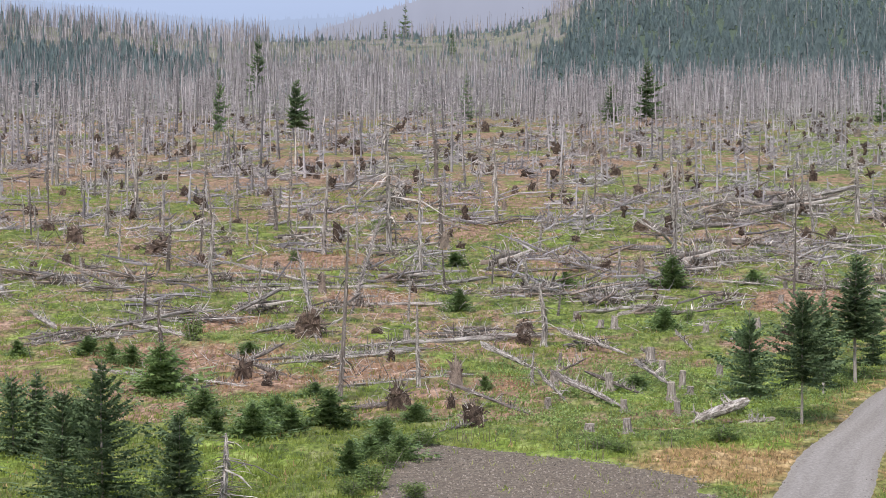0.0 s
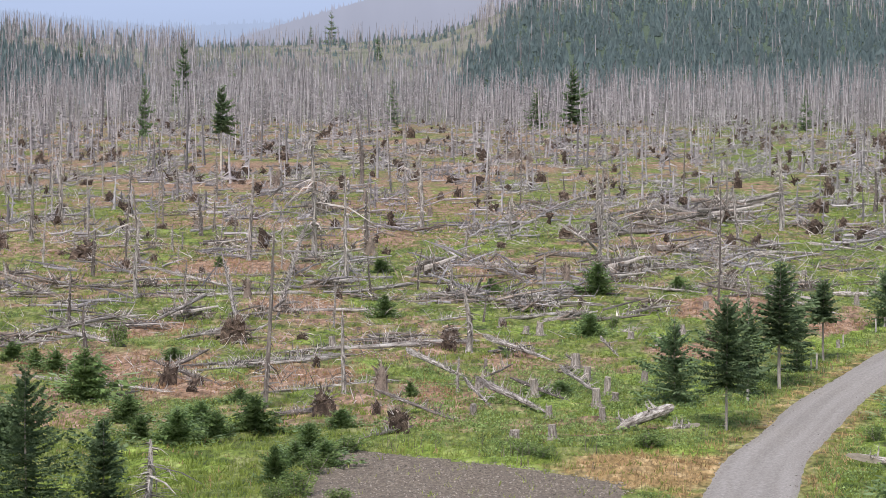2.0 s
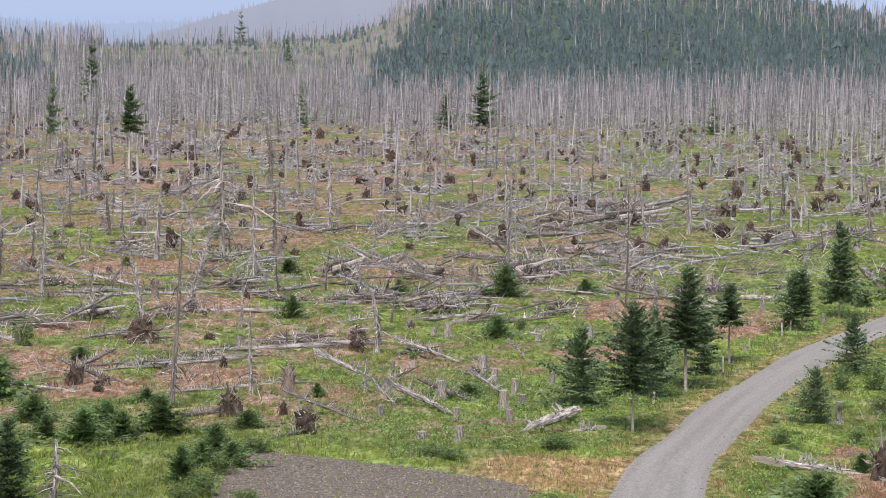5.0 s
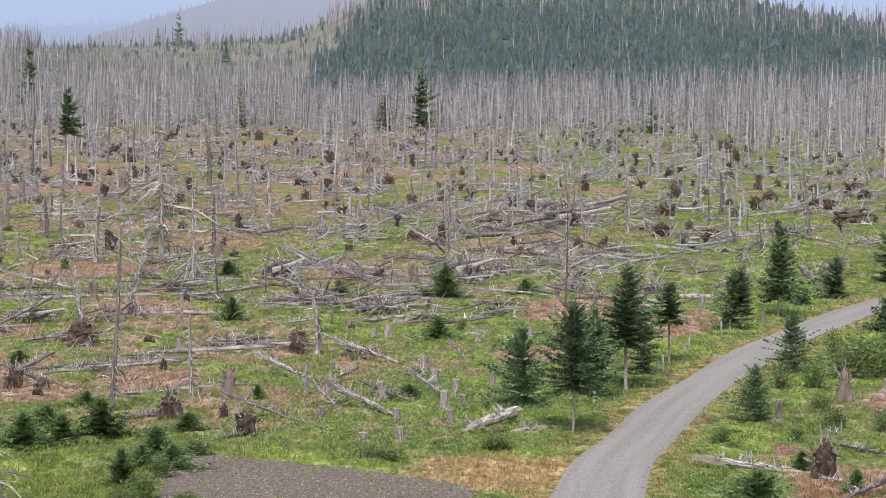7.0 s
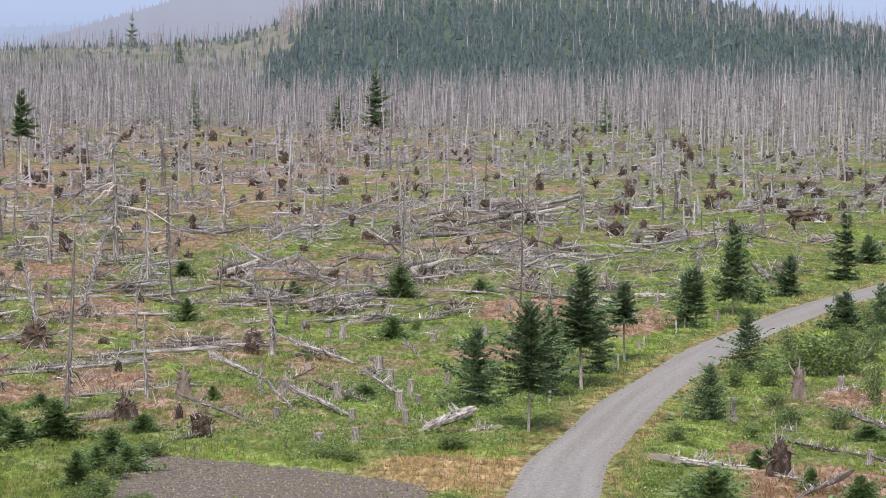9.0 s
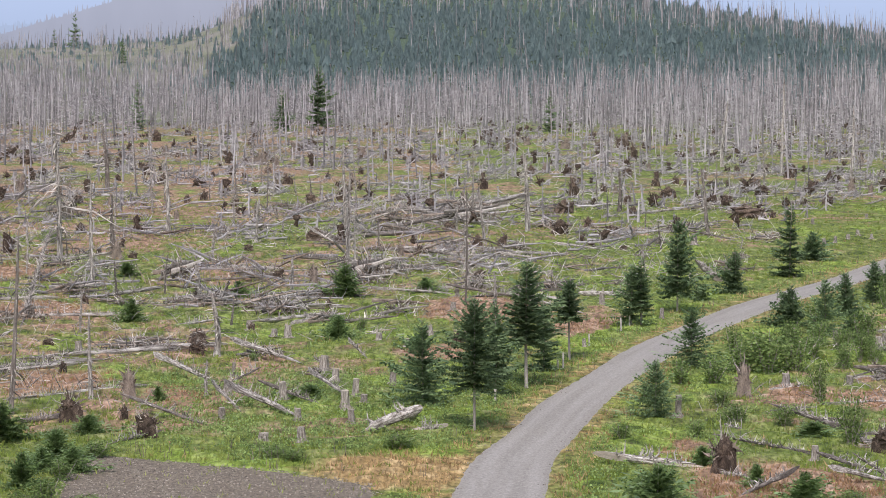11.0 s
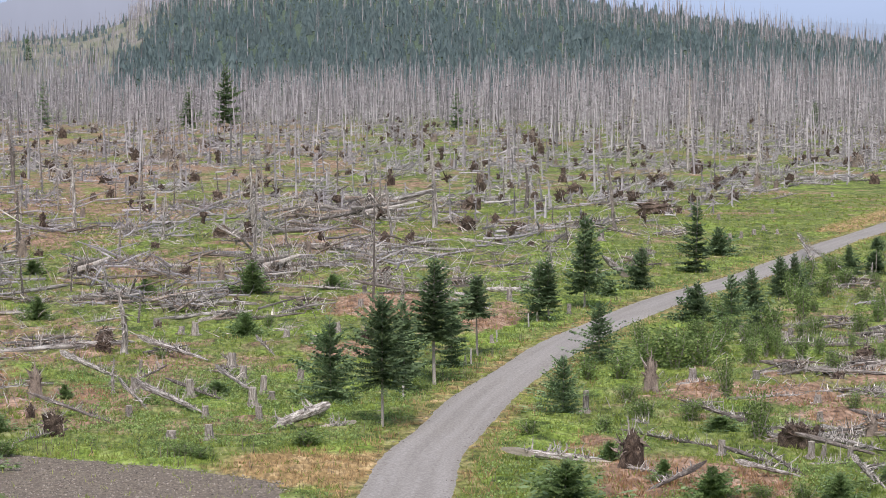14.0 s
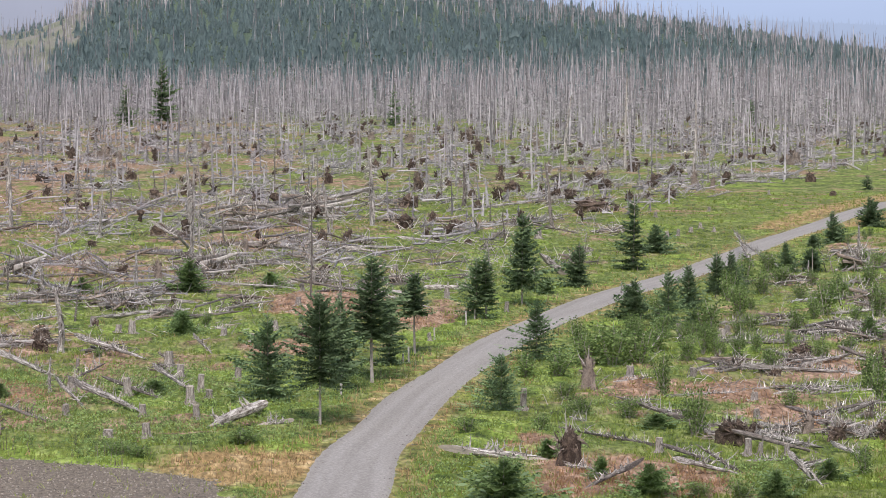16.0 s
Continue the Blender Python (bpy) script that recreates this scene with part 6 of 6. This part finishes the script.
stems = Shape()
made = 0
while made < 1000:
    x, y = spot(330, 900, 0.8)
    if cleared(x, y) or rng.random() > clump(x, y):
        continue
    far_stem(stems, x, y, rng.triangular(0.8, 4.5, 1.6), rng, 9)
    made += 1
made = 0
while made < 1050:
    x, y = spot(430, 900, 0.7)
    if cleared(x, y) or rng.random() > clump(x, y, 30) * np.interp(x / y, [-0.25, -0.1, 0.05, 0.1, 0.16, 0.2], [1.0, 0.55, 0.35, 0.5, 0.9, 1.0]) * np.interp(y, [430, 600, 900], [0.35, 0.8, 1.0]):
        continue
    far_stem(stems, x, y, rng.uniform(3, 9) if rng.random() < 0.65 else rng.uniform(8, 17), rng, 20)
    made += 1
# the closed stand at the edge of the plain, tallest beside the road
made = 0
while made < 4400:
    q = rng.uniform(-0.28, 0.28)
    y = 888 + (280 if q > -0.06 else 480) * rng.random() ** 1.2
    if q > 0.10 and rng.random() < 0.13:
        y = rng.uniform(620, 900)
    x = y * q
    if y < 950 and rng.random() < 0.5 or cleared(x, y) or rng.random() > 0.3 + 0.7 * clump(x, y, 45):
        continue
    grown = np.interp(q, [-0.25, 0.0, 0.08, 0.2], [1.0, 1.05, 1.25, 1.45])
    far_stem(stems, x, y, rng.triangular(6, 20, 13) * grown, rng, 24, 1.0 if q < 0.05 else 1.1)
    made += 1
# bare stems on the slopes: thick on the far side of the valley, in bands between the living spruces
made = 0
while made < 4200:
    y = rng.uniform(1180, 2050)
    q = rng.uniform(-0.28, 0.28)
    if q > -0.06 + 0.028 * (y - 1250) / 600:
        band = 0.8 if 1570 < y < 1800 else 0.13
        if y > 1300 and rng.random() < band:
            far_stem(stems, y * q, y, rng.triangular(9, 22, 15), rng, 8, 1.2)
            made += 1
    elif -0.15 < q < -0.05 and y > 1430:
        if rng.random() < 0.4:
            far_stem(stems, y * q, y, rng.triangular(4, 16, 8), rng, 9)
            made += 1
    elif not (q < -0.165 and 1260 < y < 1480 and rng.random() < 0.7):
        far_stem(stems, y * q, y, rng.triangular(8, 20, 14), rng, 9, 1.1)
        made += 1
stuff("dead_forest", stems, [HAZEWOOD], "far stand of bare grey dead spruce stems", "dead forest")


def far_spruce(s, x, y, h, rng):
    """A far crown of three ragged tiers whose branch ends droop."""
    z = land(x, y)
    w = h * rng.uniform(0.2, 0.29)
    for low, high, wide in ((0.0, 0.52, 1.0), (0.3, 0.78, 0.72), (0.58, 1.0, 0.42)):
        i = len(s.v)
        a0 = rng.uniform(0, 6)
        s.v.append((x, y, z + h * high))
        for k in range(8):
            end = k % 2 == 0
            a, r = a0 + 0.785 * k + rng.uniform(-0.2, 0.2), w * wide * (rng.uniform(0.85, 1.35) if end else rng.uniform(0.35, 0.6))
            s.v.append((x + math.cos(a) * r, y + math.sin(a) * r, z + h * (low + (rng.uniform(-0.07, 0.03) if end else rng.uniform(0.06, 0.14)))))
        for k in range(8):
            s.face((i, i + 1 + k, i + 1 + (k + 1) % 8))


woods = Shape()
made = 0
while made < 11500:
    y = 1170 + 830 * rng.random() ** 1.05
    q = rng.uniform(-0.28, 0.28)
    x = y * q
    v = noise.noise((x / 60, y / 60, 9.0))
    edge = -0.06 + 0.028 * (y - 1250) / 600 + 0.012 * v + 0.008 * noise.noise((x / 14, y / 14, 2.0))
    if q > edge:
        keep = np.interp(y, [1170, 1260, 1560, 1600, 1790, 1820, 2000], [0.5, 1.0, 1.0, 0.35, 0.35, 0.9, 0.9])
        h = rng.triangular(3.5, 9, 5.5) * (1.8 if rng.random() < 0.04 else 1.0)
    elif q < -0.17 + 0.03 * v:
        keep, h = (0.9 if 1220 < y + 90 * v < 1430 + 350 * (-0.17 - q) else 0.04), rng.triangular(6, 15, 9)
    else:
        keep, h = 0.03 + 0.1 * (v > 0.15), rng.uniform(2, 7)
    if rng.random() > keep:
        continue
    far_spruce(woods, x, y, h, rng)
    made += 1
for i in range(400):
    y = rng.uniform(1430, 1950)
    q = rng.uniform(-0.15, -0.06)
    far_spruce(woods, y * q, y, rng.triangular(1.0, 5.0, 1.8), rng)
stuff("spruce_wood", woods, [HAZENEEDLE], "far spruce wood on a ridge, green paled and blued for haze", "forest")

# dead branches strewn over the ground
sticks = Shape()
made = 0
while made < 17000:
    x, y = spot(160, 820, 0.85)
    if cleared(x, y) or rng.random() > clump(x, y) ** 2:
        continue
    a = rng.gauss(0.1, 0.6)
    up = abs(rng.gauss(0, 0.3)) if rng.random() < 0.6 else rng.uniform(0.4, 2.5)
    big = 1.0 if y > 260 else 0.65
    sticks.spike((x, y, land(x, y) + rng.choice([0.03, 0.05, 0.3])), (math.cos(a) * rng.choice([-1, 1]), math.sin(a), up), rng.uniform(0.5, 2.6) * big, rng.uniform(0.025, 0.06) * big, sag=rng.uniform(-0.1, 0.45))
    made += 1
stuff("dead_branches", sticks, [TWIG], "grey dead branches strewn over the grass", "deadwood")

# fallen timber further off, too much to tell apart
timber, clods = Shape(), Shape()
for ax, ay, bx, by, za, zb in far_logs:
    a, b = Vector((ax, ay, land(ax, ay) + za)), Vector((bx, by, land(bx, by) + za + zb))
    r = rng.uniform(0.08, 0.17)
    dark = 1 if rng.random() < 0.25 else 0
    timber.tube([a, a.lerp(b, 0.5) + Vector((0, 0, rng.uniform(-0.1, 0.2))), b], [r, r * 0.8, r * 0.35], 5, slot=dark, rough=0.1, rng=rng)
    # half of these spikes are dark, painting shaded gaps into the tangle
    for k in range(15):
        timber.spike(a.lerp(b, rng.random()) + Vector((rng.gauss(0, 0.5), rng.gauss(0, 0.5), -0.1)), (rng.gauss(0, 0.9), 0, rng.uniform(0.2, 1.4)), rng.uniform(0.4, 1.2), rng.uniform(0.03, 0.055), slot=1 if rng.random() < 0.5 else 0, sag=rng.uniform(-0.3, 0.5))
made = 0
while made < 2700:
    x, y = spot(290, 1000, 0.7)
    if cleared(x, y) or rng.random() > clump(x, y) ** 1.3:
        continue
    a = rng.gauss(0.08, 0.4) if rng.random() < 0.5 else rng.uniform(-1.4, 1.4)
    ln = rng.uniform(1.4, 5)
    z = land(x, y) + rng.choice([0.15, 0.2, 0.5, 0.8])
    dx, dy = math.cos(a) * ln / 2, math.sin(a) * ln / 2
    timber.tube([(x - dx, y - dy, z), (x, y, z + rng.uniform(-0.05, 0.2)), (x + dx, y + dy, z + rng.uniform(-0.1, 1.2))], [rng.uniform(0.12, 0.22), 0.12, 0.05], 5)
    for k in range(13):
        t = rng.uniform(-1, 1)
        timber.spike((x + dx * t, y + dy * t, z), (rng.gauss(0, 0.9), 0, 1), rng.uniform(0.4, 1.6), 0.05)
    if rng.random() < 0.24:
        h = rng.uniform(0.8, 2.2)
        px, py, r = x - dx, y - dy, h * 0.55
        i = len(clods.v)
        for j in range(9):
            b = 6.283 * j / 9
            q = rng.choice([rng.uniform(0.2, 0.6), rng.uniform(0.7, 1.3)]) * (0.75 if math.cos(b) ** 2 > 0.6 else 1.0)
            clods.v.append((px + math.cos(b) * r * q, py - 0.25, z + h * 0.35 + math.sin(b) * r * q))
        clods.v += [(px, py - 0.55, z + h * 0.4), (px, py + 0.5, z + h * 0.4)]
        for j in range(9):
            clods.face((i + j, i + (j + 1) % 9, i + 9))
            clods.face((i + (j + 1) % 9, i + j, i + 10))
        for j in range(6):
            b = rng.uniform(0, 3.14)
            clods.spike((px, py - 0.3, z + h * 0.4), (math.cos(b), rng.uniform(-0.5, 0.2), math.sin(b)), h * rng.uniform(0.5, 0.9), 0.07)
    made += 1
stuff("fallen_timber", timber, [HAZEWOOD, ROOTSHADE], "far tangle of fallen grey trunks", "fallen timber")
stuff("far_root_plates", clods, [SOIL], "far torn-up root plates with dark soil", "root plates")

# young broad-leaved growth between road and timber
count = 0
while count < 46:
    y = rng.uniform(185, 330)
    x = y * rng.uniform(0.1, 0.26)
    if not right_of_road(x, y) or off_road(x, y) < 5 or clump(x, y + 40, 14) < 0.3:
        continue
    h = rng.uniform(0.7, 2.1)
    shrub(x, y, h, h * rng.uniform(0.6, 1.1))
    count += 1

# grass tufts and low leafy herbs
tufts, straws, rusts, herbs = Shape(), Shape(), Shape(), Shape()
for i in range(66000):
    y = 122 + 300 * rng.random() ** 1.6
    x = y * rng.uniform(-0.27, 0.27)
    d = off_road(x, y)
    if d < road_half(y) - 0.05 or (d < road_half(y) + 0.3 and rng.random() < 0.6) or (y < 146 and in_yard(np.array(x), np.array(y)) and rng.random() < 0.95):
        continue
    heath = 0.0 if d < 7 else max([0.10] + [1.05 - 0.5 * math.hypot((x - px) / (1.35 * r), (y - py) / (3 * r)) for px, py, r in PATCHES])
    corner = float(corner_dryness(x, y)) if y < 160 else 0.0
    s = straws if corner > 0.45 and rng.random() < 0.7 else rusts if heath > 0.5 and rng.random() < 0.85 else straws if (d < 4.2 and rng.random() < 0.5) or rng.random() < 0.04 else tufts
    z = land(x, y) - 0.05
    for k in range(4):
        a = rng.uniform(0, 6.28)
        px, py = x + rng.gauss(0, 0.14), y + rng.gauss(0, 0.14)
        h, w = rng.uniform(0.12, 0.40), rng.uniform(0.02, 0.05) * max(1.0, y / 220)
        s.tri((px - math.cos(a) * w, py - math.sin(a) * w, z), (px + math.cos(a) * w, py + math.sin(a) * w, z), (px + rng.gauss(0, 0.14), py + rng.gauss(0, 0.14), z + h))
for i in range(11000):
    y = 122 + 200 * rng.random() ** 2.0
    x = y * rng.uniform(-0.27, 0.27)
    if off_road(x, y) < 3.2 or (y < 146 and in_yard(np.array(x), np.array(y))) or clump(x + 80, y, 9) < 0.35 or (x < -12 and y < 152) or float(heath_cover(x, y)) > 0.5 or (y < 150 and float(corner_dryness(x, y)) > 0.3):
        continue
    if i % 4 == 0:
        x, y = rng.uniform(-13, 12), rng.uniform(146, 185)
        if off_road(x, y) < 4:
            continue
    z, size = land(x, y), rng.uniform(0.25, 0.8)
    for k in range(18):
        p = Vector((x + rng.gauss(0, size * 0.6), y + rng.gauss(0, size * 0.6), z + rng.uniform(0.02, size * 0.6)))
        d = Vector((rng.gauss(0, 1), rng.gauss(0, 1), rng.gauss(0.4, 0.4))).normalized() * rng.uniform(0.06, 0.14)
        e = d.orthogonal() * rng.uniform(0.3, 0.5)
        herbs.quad(p, p + d * 0.5 + e, p + d, p + d * 0.5 - e)
stuff("grass", tufts, [BLADE], "tufts of green meadow grass", "grass")
stuff("dry_grass", straws, [STRAW], "tufts of straw-coloured dry grass", "grass")
stuff("reddish_grass", rusts, [RUST], "patches of reddish flowering grass", "grass")
stuff("herbs", herbs, [LEAF], "low leafy green herbs and bilberry", "herbs")

# pebbles on the yard and along the road's edges
pebbles = Shape()
for i in range(8200):
    if i < 6600:
        x, y = rng.uniform(-15, 2), rng.uniform(122, 143)
        if not in_yard(np.array(x), np.array(y)):
            continue
    else:
        c = ROAD_CENTRE[rng.randint(30, 250)]
        x, y = c[0] + rng.choice([-1, 1]) * rng.gauss(2.0, 0.35), c[1]
    z, r = land(x, y) + 0.03, rng.uniform(0.02, 0.07)
    k = len(pebbles.v)
    pebbles.v += [(x + r, y, z), (x, y + r * 0.8, z), (x - r * 0.9, y, z), (x, y - r, z), (x + r * 0.1, y, z + r * rng.uniform(0.7, 1.1))]
    for j in range(4):
        pebbles.face((k + j, k + (j + 1) % 4, k + 4))
stuff("pebbles", pebbles, [PEBBLE], "pale loose stones on dark gravel", "stones")

# dry stalks of last year's weeds along the edges of yard and road
stalks = Shape()
for i in range(190):
    if i < 40:
        x, y = rng.uniform(-14, -1), rng.uniform(137, 147)
        if in_yard(np.array(x), np.array(y)):
            continue
    else:
        c = ROAD_CENTRE[rng.randint(40, 260)]
        x, y = c[0] + rng.choice([-1, 1]) * rng.gauss(4.0, 0.9), c[1]
        if off_road(x, y) < 2.7:
            continue
    for k in range(3):
        stalks.spike((x + rng.gauss(0, 0.12), y + rng.gauss(0, 0.12), land(x, y) - 0.03), (rng.gauss(0, 0.12), rng.gauss(0, 0.12), 1), rng.uniform(0.4, 1.1), 0.018)
stuff("weed_stalks", stalks, [ROOTSHADE], "thin brown stalks of dry weeds", "weeds")
